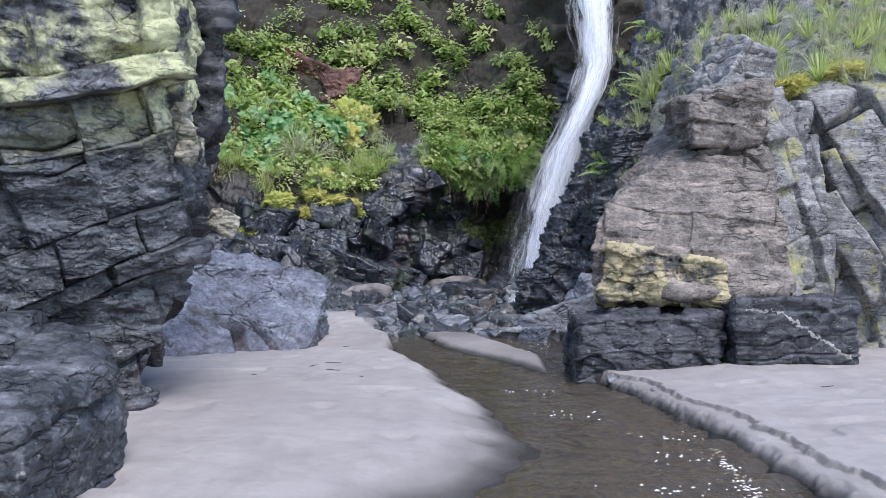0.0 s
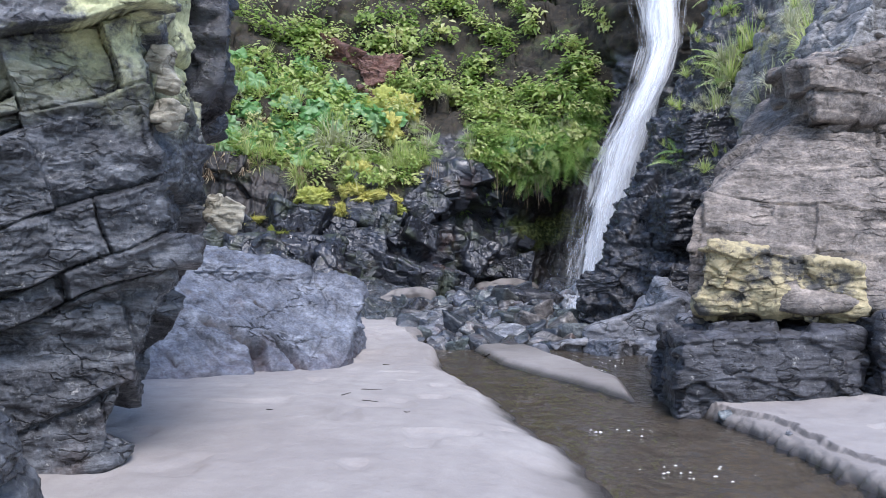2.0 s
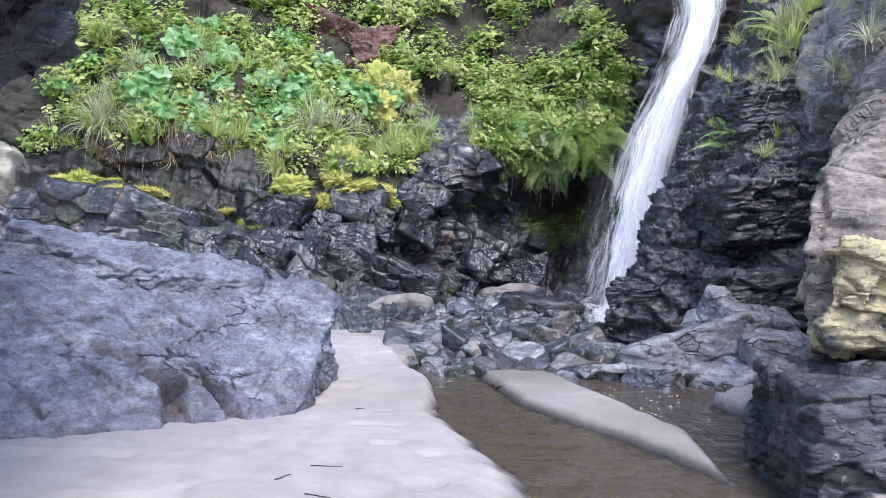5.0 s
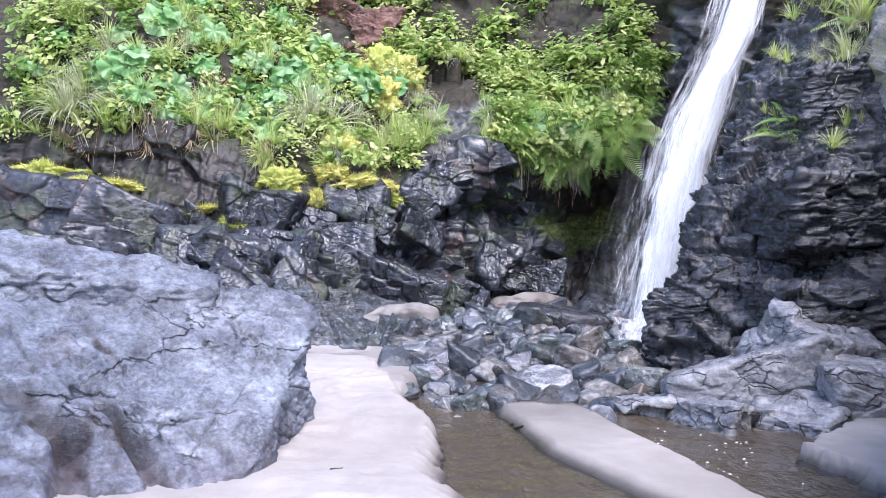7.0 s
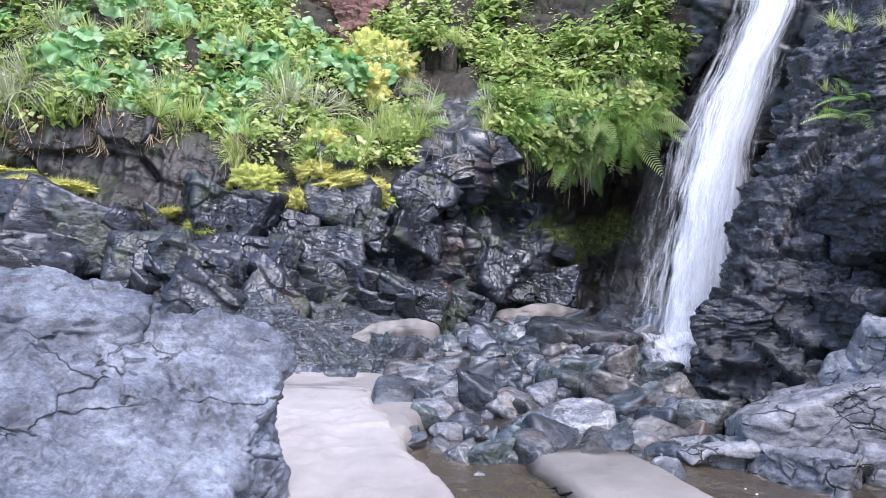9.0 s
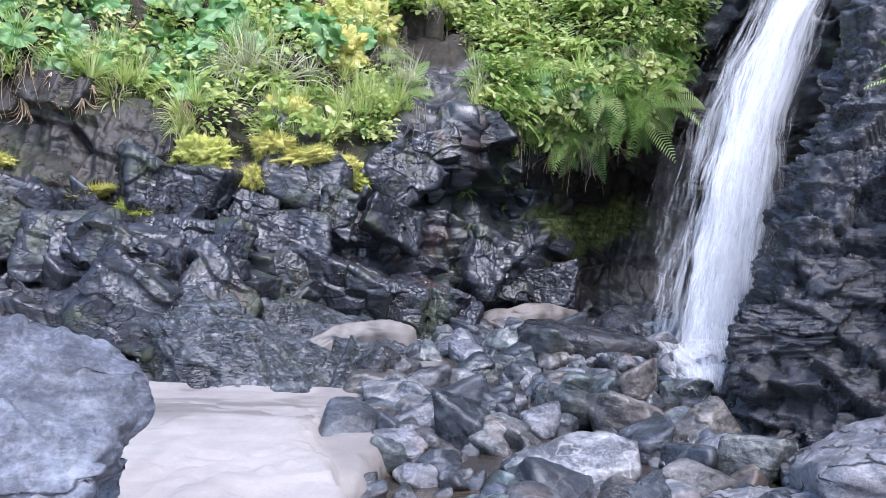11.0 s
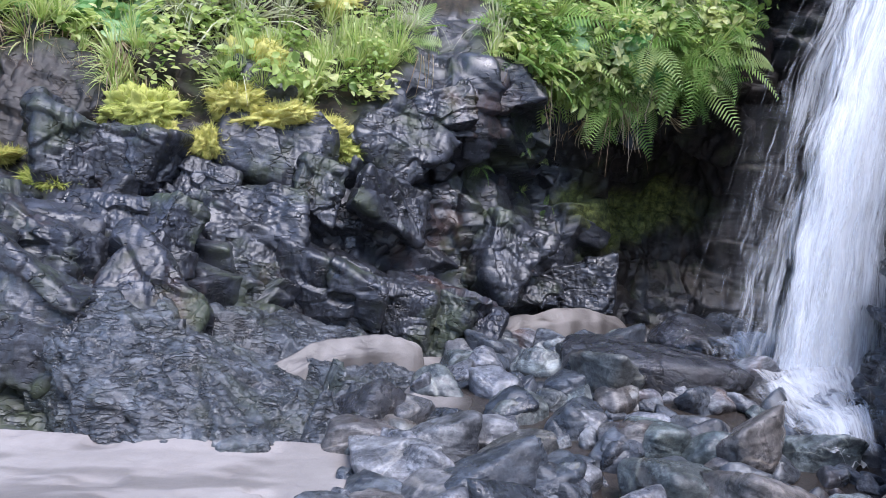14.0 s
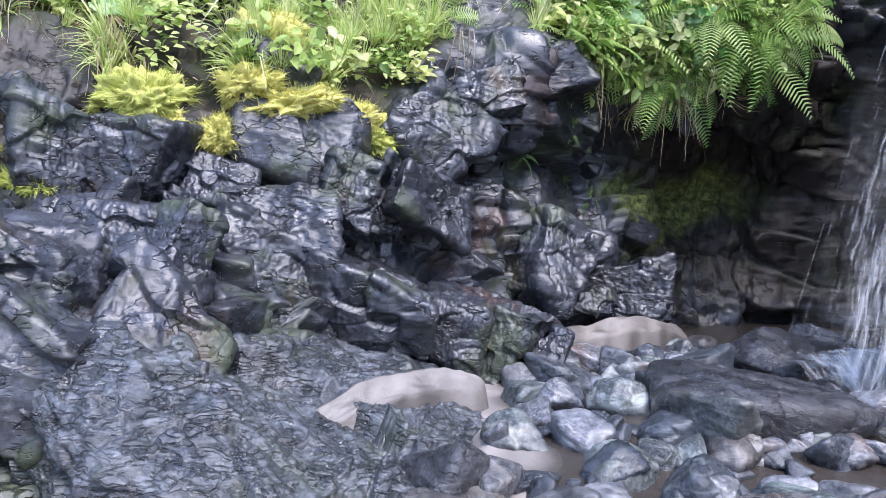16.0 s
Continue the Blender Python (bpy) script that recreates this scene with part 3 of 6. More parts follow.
def ground_height(x, y):
    zw = water_level(y)
    left = np.interp(y, [-30, 0, 3, 4.4, 5.6, 6.8, 8.3, 10.2, 11.8, 14.2, 15.9, 17.5, 19], [-3, -1.8, -1.0, -0.1, 0.65, 0.8, 0.6, 0.1, -0.4, -0.95, -1.38, -1.25, -1.7])
    right = right_bank(y)
    wob = 0.10 * vnoise(np.stack([x * 1.1, y * 1.1, y * 0], 1), 3) + 0.05 * vnoise(np.stack([x * 3.7, y * 3.7, y * 0], 1), 4)
    bed = zw - 0.07 + 0.02 * vnoise(np.stack([x * 1.3, y * 0.8, y * 0], 1), 5)
    sand_l = np.interp(y, [-60, 0, 4, 6.5, 9, 13, 15.5, 17, 18.5, 20, 24], [-0.3, 0.1, 0.225, 0.315, 0.36, 0.38, 0.55, 0.6, 0.5, 0.5, 0.8])
    sand_l = sand_l + 0.06 * smooth(0.4, 2.5, left - x) * smooth(12, 8, y)
    width_l = np.interp(y, [0, 5, 9, 12, 14], [2.2, 1.5, 0.9, 0.5, 0.22])
    dl = left - x + wob + 0.2 * width_l
    dl = dl + (0.06 * vnoise(np.stack([x * 5, y * 5, y * 0], 1), 33) + 0.03 * vnoise(np.stack([x * 14, y * 14, y * 0], 1), 34)) * smooth(9.5, 11.5, y)
    h_left = bed + (sand_l - bed) * smooth(-0.12, 1, dl / width_l)
    dr = x - right + right_wobble(x, y)
    kerb = 0.30 + 0.05 * vnoise(np.stack([y * 1.5, y * 0, y * 0], 1), 8) - 0.2 * smooth(9.0, 10.5, y)
    shelf = zw + 0.03 + 0.09 * smooth(0.0, 0.2, dr)
    sand_r = zw + 0.16 + 0.02 * vnoise(np.stack([x * 2, y * 2, y * 0], 1), 9) + 0.1 * smooth(0.4, 2.5, dr)
    h_right = bed + (shelf - bed) * smooth(-0.05, 0.12, dr) + (sand_r - shelf) * smooth(kerb - 0.016, kerb + 0.02, dr)
    bar_l = np.interp(y, [10.6, 12.1, 12.8, 13.8, 16], [1.4, 0.78, 0.45, -0.08, -0.5])
    bar_r = np.interp(y, [10.6, 11.0, 12.3, 13.9, 16.5], [1.42, 1.55, 1.6, 1.22, 0.5])
    inside = np.minimum(np.minimum(x - bar_l, bar_r - x), np.minimum(y - 10.6, 16.2 - y)) + wob * 0.4
    h_bar = bed + (zw + 0.11 - bed) * smooth(-0.02, 0.22, inside)
    up = np.interp(y, [15.5, 17, 19, 20.5, 22, 25, 28], [0.0, 0.08, 0.27, 0.55, 0.62, 0.7, 0.8])
    h = np.maximum(np.maximum(h_left, h_right), h_bar)
    h = np.maximum(h, np.where(y > 15.5, bed + up, -9))
    under = smooth(-1.35, -1.8, x) * smooth(-5.4, -4.9, x) * smooth(19.3, 19.9, y)
    h = h * (1 - under) + np.minimum(h, 0.3) * under
    lip = x - np.interp(y, [14.4, 15.6, 16.7, 19], [-1.1, -1.47, -1.75, -2.34]) + 1.2 * wob + 0.05 * vnoise(np.stack([x * 7, y * 7, y * 0], 1), 35)
    h = h - 0.09 * smooth(-0.03, 0.03, lip) * smooth(14.2, 14.8, y) * smooth(19.4, 18.6, y) * smooth(0.2, 0.34, h - zw)
    flat = np.stack([x * 1.9, y * 1.9, y * 0], 1)
    crust = smooth(-0.02, 0.05, vnoise(flat, 51) + 0.3 * vnoise(flat * 5, 52)) + smooth(0.28, 0.33, vnoise(flat, 51) + 0.3 * vnoise(flat * 5, 52))
    h = h + 0.022 * crust * smooth(12.6, 14.0, y) * smooth(18.8, 17.5, y) * smooth(-3.6, -2.8, x) * smooth(0.2, 0.34, h - zw) * (x < 1.5)
    grain = 0.012 * fbm(np.stack([x * 2.3, y * 2.3, y * 0], 1), 4, 11)
    dents = -0.03 * smooth(0.62, 0.75, vnoise(np.stack([x * 2.9, y * 2.9, y * 0 + 4], 1), 21)) * smooth(0.2, 1.0, np.maximum(dl, dr))
    return h + grain + dents


def rise(y):
    return np.interp(y, [15.5, 17, 19, 20.5, 22, 25, 28], [0.0, 0.08, 0.27, 0.55, 0.62, 0.7, 0.8])


def darker_ground(x, y):
    """Where the sand is darker: wet between the stones, and along the kerb's step."""
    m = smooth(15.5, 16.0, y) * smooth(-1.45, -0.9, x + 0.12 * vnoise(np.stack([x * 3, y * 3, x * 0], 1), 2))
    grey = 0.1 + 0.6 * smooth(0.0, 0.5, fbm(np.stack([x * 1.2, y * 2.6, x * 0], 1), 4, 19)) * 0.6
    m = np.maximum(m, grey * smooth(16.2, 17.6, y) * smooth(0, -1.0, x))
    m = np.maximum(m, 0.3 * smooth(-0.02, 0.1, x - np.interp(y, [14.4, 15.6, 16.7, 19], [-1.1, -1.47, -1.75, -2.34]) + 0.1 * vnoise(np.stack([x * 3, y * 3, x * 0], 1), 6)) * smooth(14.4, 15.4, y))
    # thin darker line that follows the kerb's step face
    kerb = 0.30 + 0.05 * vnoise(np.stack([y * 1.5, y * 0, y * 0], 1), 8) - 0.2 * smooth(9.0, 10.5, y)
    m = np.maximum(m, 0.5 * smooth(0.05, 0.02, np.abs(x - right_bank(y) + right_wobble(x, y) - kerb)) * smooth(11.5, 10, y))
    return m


def stepped_axis(fine, lo, hi, far):
    inner = np.arange(lo, hi + 1e-6, fine)
    grow = np.cumsum(fine * 1.35 ** np.arange(1, 40))
    return np.concatenate([(lo - grow[grow < far])[::-1], inner, hi + grow[grow < far]])


gx, gy = stepped_axis(0.04, -5.2, 5.6, 700), stepped_axis(0.04, 1.0, 22.0, 700)
gx = np.sort(np.concatenate([gx, np.arange(2.0, 3.3, 0.04) + 0.013, np.arange(2.0, 3.3, 0.04) + 0.026]))
xx, yy = (a.ravel() for a in np.meshgrid(gx, gy))
ground = new("ground", mesh_of("ground", np.stack([xx, yy, ground_height(xx, np.clip(yy, -60, 30))], 1), quads(len(gx), len(gy)), SAND, tone=darker_ground(xx, yy)))
tagged(ground, "smooth pale beach sand cut by a shallow stream", "sand", kind="structure")

# the stream: a thin rippled sheet over its bed
wx, wy = np.arange(-3.4, 3.6, 0.035), np.concatenate([np.arange(-14, 3, 0.12), np.arange(3, 13, 0.035), np.arange(13, 24, 0.06)])
xx, yy = (a.ravel() for a in np.meshgrid(wx, wy))
rip = 0.015 * fbm(np.stack([xx * 2.2 + yy * 0.6, yy * 4.2 - xx, yy * 0], 1), 3, 41) - 0.018 * smooth(15, 16, yy) - 0.11 * smooth(16.4, 17.0, yy) + rise(yy) - 0.6 * smooth(-1.2, -1.6, xx) * smooth(16.5, 17.2, yy)
lively = smooth(0.9, 1.6, xx) * smooth(10, 8, yy) * smooth(0.0, 0.5, vnoise(np.stack([xx * 1.1, yy * 0.8, yy * 0], 1), 44) + 0.2)
rip = rip + 0.04 * lively * fbm(np.stack([xx * 3.0, yy * 6.0, yy * 0], 1), 3, 46)
stream = new("stream", mesh_of("stream", np.stack([xx, yy, water_level(yy) + rip], 1), quads(len(wx), len(wy)), WATER))
stream.visible_shadow = False
tagged(stream, "shallow brown stream water rippling over sand", "stream", kind="structure")

# foam flecks along the bank, and sky glints painted as white flecks in the rapids
r = np.random.RandomState(17)
fv, ff = [], []
for k in range(300):
    if k < 170:
        y0 = r.uniform(4.4, 6.6)
        x0 = 2.0 + 0.12 * (y0 - 5) + r.normal(0, 0.035)
    elif k < 250:
        # white flecks in place of the sky's reflection on the ripples
        spot = ((1.75, 6.3), (1.95, 7.1), (1.55, 5.4), (1.3, 8.0), (2.0, 5.6), (1.0, 9.4))[k % 6]
        x0, y0 = spot[0] + r.normal(0, 0.2), spot[1] + r.normal(0, 0.12)
    else:
        x0, y0 = r.uniform(0.2, 2.0), r.uniform(13.2, 15.2)
    s = r.uniform(0.004, 0.012)
    b0 = len(fv)
    z0 = float(water_level(y0)) + 0.012
    fv.append((x0, y0, z0 + s * 0.5))
    fv += [(x0 + 1.6 * s * math.cos(a) * r.uniform(0.7, 1.2), y0 + 0.8 * s * math.sin(a) * r.uniform(0.7, 1.2), z0 - 0.004) for a in np.arange(6) * math.pi / 3]
    ff += [(b0, b0 + 1 + j, b0 + 1 + (j + 1) % 6) for j in range(6)]
FOAM_AND_GLINTS = Nodes("foam").set(Base_Color=(0.82, 0.82, 0.8), Roughness=0.6)
tagged(part("foam", mesh_of("foam", np.array(fv), np.array(ff), FOAM_AND_GLINTS), stream, "white foam flecks and painted sky glints on the water"), kind="stuff")

# ---- the back cliff: one broken face, hollowed behind the fall ----
SECTIONS = {  # x: heights and how far back the face stands there
    -14: ((-0.5, 1.5, 3.3, 3.7, 4.4, 6, 9, 15), (19.0, 20.5, 21.5, 22.6, 22.5, 23.5, 26, 31)),
    -8: ((-0.5, 1.2, 2.9, 3.3, 4.3, 6, 9, 15), (19.2, 20.3, 21.6, 22.6, 22.6, 23.2, 26, 31)),
    -5.2: ((-0.5, 0.8, 2.1, 2.5, 3.2, 4.2, 6.8, 15), (19.3, 20.0, 21.0, 21.9, 22.3, 22.8, 25.5, 31)),
    -3.6: ((-0.5, 0.7, 1.8, 2.3, 3.2, 4.3, 6.8, 15), (19.5, 20.2, 21.4, 22.3, 22.7, 23.4, 26, 31)),
    -2.2: ((-0.5, 0.5, 1.0, 1.8, 2.3, 3.4, 4.4, 6.8, 15), (21.4, 21.7, 22.0, 22.3, 22.9, 23.2, 24.2, 26.2, 31.5)),
    -1.0: ((-0.5, 0.9, 1.6, 3.0, 4.3, 5.3, 6.8, 15), (22.0, 23.0, 23.6, 24.2, 24.2, 25.0, 26.3, 31.5)),
    0.3: ((-0.5, 1.0, 3.4, 4.6, 5.4, 7, 15), (24.8, 25.3, 25.9, 24.9, 25.3, 26.5, 31.5)),
    2.2: ((-0.5, 1.1, 2.0, 3.0, 4.5, 6.2, 8, 15), (26.6, 26.9, 27.4, 27.2, 24.9, 25.0, 26.2, 31)),
    4.2: ((-0.5, 3, 6, 8, 9, 15), (27.0, 27.0, 26.0, 25.0, 24.8, 26)),
    8: ((-0.5, 3, 6, 9, 15), (24, 24, 24, 24.5, 26)),
}


def cliff_face(x, z):
    xs = sorted(SECTIONS)
    each = np.stack([np.interp(z, *SECTIONS[a]) for a in xs])
    i = np.clip(np.searchsorted(xs, x) - 1, 0, len(xs) - 2)
    lo, hi = np.array(xs, float)[i], np.array(xs, float)[i + 1]
    t = np.clip((x - lo) / (hi - lo), 0, 1)
    t = t * t * (3 - 2 * t)
    cols = np.arange(len(x))
    return each[i, cols] * (1 - t) + each[i + 1, cols] * t


cx = np.concatenate([np.arange(-14, -9, 0.07), np.arange(-9, 3.2, 0.028), np.arange(3.2, 8, 0.08)])
cz = np.concatenate([np.arange(-0.3, 5.2, 0.028), np.arange(5.2, 8.5, 0.05), np.arange(8.5, 15, 0.12)])
xx, zz = (a.ravel() for a in np.meshgrid(cx, cz))
cliff_v = np.stack([xx, cliff_face(xx, zz) + 0.16 * smooth(-9.5, -8.5, xx) * smooth(-0.2, -0.8, xx) * smooth(3.6, 2.6, zz), zz], 1)
cliff_f = quads(len(cx), len(cz))
cliff_n = vertex_normals(cliff_v, cliff_f)
DIP = turned(0, 16, 8)
low = smooth(5.5, 3.0, zz)


def lower_edge(x):
    """Height on the cliff at which the green begins."""
    return np.interp(x, [-12, -8.5, -7, -5.4, -4.9, -4.2, -2.6, -1.9, -1.5, -0.7, -0.3, 0.8, 2.0, 2.9, 3.6], [4.0, 4.2, 4.4, 4.2, 3.6, 3.2, 3.3, 3.9, 4.2, 4.6, 4.3, 4.1, 4.3, 5.2, 7.5])


shelf_line = np.interp(xx, [-10, -8, -5.4, -3.6, -2.2, -1.6], [3.35, 3.0, 2.6, 2.3, 1.8, 1.6])
ragged = 0.25 * fbm(np.stack([xx * 1.6, zz * 1.6, xx * 0], 1), 4, 61)
# stained wall on the left, between the shelf and the green
dark_brown = smooth(-0.05, 0.12, zz - shelf_line) * smooth(0.3, -0.1, zz - lower_edge(xx)) * smooth(-4.3, -4.8, xx + ragged)
# the hollow behind the fall takes the same dark brown tint
dark_brown = np.maximum(dark_brown, smooth(0.4, 1.0, xx + ragged) * smooth(1.0, 1.6, zz + ragged) * smooth(5.6, 5.0, zz))
soil = smooth(-0.1, 0.35, zz - lower_edge(xx) + ragged) * (1 - 0.85 * smooth(0.2, 0.0, np.maximum(np.abs(xx + 1.25) - 0.5, np.abs(zz - 4.5) - 0.9) + ragged * 0.6))
push = blocky(cliff_v, (1.5, 1.3, 0.85), DIP, 0.6, 0.9, 0.18, 0.05, 1) * 0.5
push += blocky(cliff_v, (0.62, 0.55, 0.4), turned(10, 24, 30), 0.6, 0.5, 0.06, 0.04, 2) * 0.25 * (1 - 0.6 * dark_brown)
push += jointed(cliff_v, turned(8, 16, 28), (0.9, 0.8, 0.55), 0.16, 0.35, 0.08, 0.03, 8) * (0.5 + 0.5 * low) * (1 - 0.8 * dark_brown)
push += flakes(cliff_v, 0.9, 0.018, 6, seed=14) * low
push += 0.035 * fbm(np.stack([xx * 4.2 + zz * 1.1, xx * 0, zz * 0.9], 1), 4, 27) * low
film = smooth(1.0, 0.55, np.hypot((xx - 1.75) / 1.3, (zz - 2.75) / 0.55) + 1.1 * ragged)
push += 0.007 * layered(cliff_v, (0.25, 0.1, 1), 0.1, 4) + 0.01 * fbm(cliff_v * 9, 3, 5)
push += dark_brown * blocky(cliff_v, (0.34, 0.5, 1.3), turned(4, 10, 20), 0.5, 0.7, 0.2, 0.06, 9) * 0.4
push += dark_brown * 0.05 * fbm(np.stack([xx * 5, xx * 0, zz * 0.8], 1), 4, 6)
cliff_v = cliff_v + cliff_n * push[:, None]
cliff_v[:, 2] = np.where(zz <= -0.2, -0.4, cliff_v[:, 2])
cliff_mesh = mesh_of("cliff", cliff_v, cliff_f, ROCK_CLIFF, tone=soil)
cliff_mesh.attributes.new("dark_brown", "FLOAT", "POINT").data.foreach_set("value", dark_brown.astype(np.float32))
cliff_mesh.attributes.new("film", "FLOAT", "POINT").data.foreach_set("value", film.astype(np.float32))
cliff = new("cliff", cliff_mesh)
tagged(cliff, "wet black slate cliff streaked brown and overgrown above", "cliff", kind="structure")
cliff_n = vertex_normals(cliff_v, cliff_f)
NX, NZ = len(cx), len(cz)


def on_cliff(x, z, sink=0.0):
    """The place on the broken face at x and z, and which way it looks."""
    i = min(max(int(np.searchsorted(cx, x)), 1), NX - 2)
    j = min(max(int(np.searchsorted(cz, z)), 1), NZ - 2)
    k = j * NX + i
    n = cliff_n[k - 3] + cliff_n[k + 3 if i < NX - 4 else k] + cliff_n[k]
    n = n / (np.linalg.norm(n) + 1e-9)
    return Vector(cliff_v[k] - n * sink), Vector(n)


def rock(name, label, centre, planes, material, n=70, hard=26, extent=(1, 1, 1), coarse=0.35, middle=0.12, bed=(0.1, 0.1, 1), bed_period=0.08, bed_depth=0.012, seed=1,
         turn=(0, 0, 0), parent=None, category="rock", grain=0.008, bands=None, broken=1.0, gouges=(), joints=None, sheets=None):
    """A rock of bounding planes, broken by blocks of two sizes, bedding and grain."""
    v, f = hull(centre, planes, n, hard, extent)
    nn = vertex_normals(v, f)
    t = turned(*turn)
    push = np.zeros(len(v))
    if coarse:
        push += blocky(v, (coarse * 1.6, coarse * 1.6, coarse), t, 0.55, 0.35, 0.08, 0.05, seed) * 0.6 * broken
    if middle:
        push += blocky(v, (middle * 1.7, middle * 1.7, middle), t, 0.7, 0.35, 0.08, 0.05, seed + 7) * 0.55 * broken
    if bands:
        push += courses(v, t, *bands, seed=seed + 3)
    if joints:
        push += jointed(v, t, *joints, seed=seed + 5)
    if sheets:
        push += flakes(v, *sheets, seed=seed + 23)
    push += bed_depth * layered(v, bed, bed_period, seed + 13) + grain * fbm(v * 11, 3, seed + 19)
    # mask for the shade that is painted along the gouges
    groove_shade = np.zeros(len(v))
    wander = 0.03 * np.stack([vnoise(v * 6 + 5 * k, seed + 40 + k) for k in range(3)], 1) if gouges else 0
    for line, wide, deep in gouges:
        q = v + wander
        for p0, p1 in zip(line[:-1], line[1:]):
            p0, p1 = np.array(p0), np.array(p1)
            t01 = np.clip((q - p0) @ (p1 - p0) / ((p1 - p0) @ (p1 - p0)), 0, 1)
            near = smooth(wide, 0.25 * wide, np.linalg.norm(q - p0 - t01[:, None] * (p1 - p0), axis=1))
            push -= deep * near * (0.6 + 0.8 * vnoise(v * 3, seed + 50))
            groove_shade = np.maximum(groove_shade, near)
    me = mesh_of(name, v + nn * push[:, None], f, material, tone=groove_shade if gouges else None)
    if parent is not None:
        return part(name, me, parent, label)
    return tagged(new(name, me), label, category)


def box(centre, lo, hi, turn=(0, 0, 0), lean=0.0, seed=0):
    """The six sides of a box about centre, and a few cut corners."""
    rng = np.random.RandomState(seed)
    t = turned(*turn)
    c = np.array(centre, float)
    planes = []
    for axis in range(3):
        for side, reach in ((-1, lo[axis]), (1, hi[axis])):
            nrm = np.zeros(3)
            nrm[axis] = side
            nrm = nrm + rng.uniform(-lean, lean, 3)
            planes.append((t @ nrm, c + t @ (np.eye(3)[axis] * side * reach)))
    return planes


# ---- rock pillar on the near side, with its foot and knob ----
pc = (-3.6, 7.1, 2.2)
left_rock = rock("rock_pillar", "dark jointed rock pillar with yellow-green lichen and dark overhang", pc, [
    face((-2.4, 7.0, 3.8), (-2.26, 7.0, 2.4), (-2.42, 7.7, 3.2), pc),
    face((-2.28, 7.5, 1.75), (-2.72, 7.2, 0.4), (-2.57, 8.2, 1.8), pc),
    face((-2.3, 6.7, 3.0), (-4.2, 5.5, 3.0), (-2.7, 6.75, 0.8), pc),
    face((-2.7, 6.75, 0.9), (-4.4, 5.8, 0.9), (-2.76, 6.9, 0.1), pc),
    ((0.6, 1, 0.05), (-2.3, 7.9, 2)), ((-1, 0, 0), (-5.2, 8, 2)), ((0, 0, 1), (-4, 7, 5.4)), ((0, 0, -1), (-4, 7, -0.2))],
    ROCK_LEFT, 230, 70, (1, 0.8, 1.1), 0, 0, (-0.1, -0.35, 1), 0.06, 0.006, 3, (-22, -16, 35), joints=((0.9, 0.8, 0.4), 0.16, 0.45, 0.11, 0.024), sheets=(0.5, 0.014, 8, (1.0, 1.0, 2.2)), gouges=((((-2.95, 6.3, 1.95), (-2.6, 6.5, 2.05), (-2.2, 6.75, 2.25)), 0.12, 0.2), (((-2.75, 6.5, 1.5), (-2.4, 6.7, 1.65), (-2.1, 7.0, 1.8)), 0.1, 0.14)))
rock("quartz_knob", "pale lumpy quartz knob", (-2.04, 7.58, 2.0), box((-2.04, 7.58, 2.0), (0.13, 0.13, 0.11), (0.12, 0.13, 0.1), (10, 20, 30), 0.2, 2),
     rock_material("cream_quartz", (0.3, 0.27, 0.2), (0.5, 0.46, 0.36), (0.65, 0.62, 0.52), (0.5, 0.8)), 24, 8, coarse=0, middle=0.06, seed=5, parent=left_rock)
for k, (x, y, z, s) in enumerate(((-2.25, 6.93, 2.9, 0.075), (-2.2, 6.94, 2.76, 0.06), (-2.2, 6.92, 2.56, 0.075))):
    rock("quartz_lump", "whitish quartz lump", (x, y, z), box((x, y, z), (s, s, s * 1.1), (s, s, s), (10, 20, 30 * k), 0.15, 22 + k), bpy.data.materials["cream_quartz"], 24, 8, coarse=0, middle=0.06, seed=25 + k, parent=left_rock)
rock("foot_rock", "low jointed rock at the pillar's foot", (-2.9, 4.7, 0.4), [
    ((1, 0.1, 0.05), (-2.02, 4.5, 0.5)), ((0.06, -0.2, 1), (-2.4, 4.6, 0.98)), ((0.6, 0.8, 0.2), (-2.3, 5.5, 0.6)), ((0.2, -1, 0.1), (-2.7, 3.7, 0.4)),
    ((-1, 0, 0), (-4.8, 5, 0.4)), ((0, 1, 0), (-3, 6.3, 0.4)), ((0, 0, -1), (-3, 5, -0.2))], ROCK_LEFT, 110, 30, (1, 1, 0.7), 0, 0, (0.2, -0.3, 1), 0.07, 0.006, 9, (0, -14, 20), joints=((0.8, 0.8, 0.4), 0.1, 0.4, 0.09), sheets=(0.45, 0.012, 8, (1, 1, 2)))
rock("rear_rock", "black rock face behind the lichen pillar", (-3.9, 8.7, 4.0), [
    ((1, 0.4, 0), (-2.5, 8.9, 3.5)), ((0.5, 0, -1), (-2.6, 9.0, 2.8)), ((0, -1, 0), (-3, 8.0, 4)), ((0, 1, 0), (-3, 9.3, 4)), ((-1, 0, 0), (-9, 9, 4)), ((0, 0, 1), (-4, 9, 7)), ((0, 0, -1), (-5, 9, 1.6))],
     ROCK_BLACK, 90, 30, (1, 0.7, 1), 0.4, 0.14, seed=21, parent=left_rock)

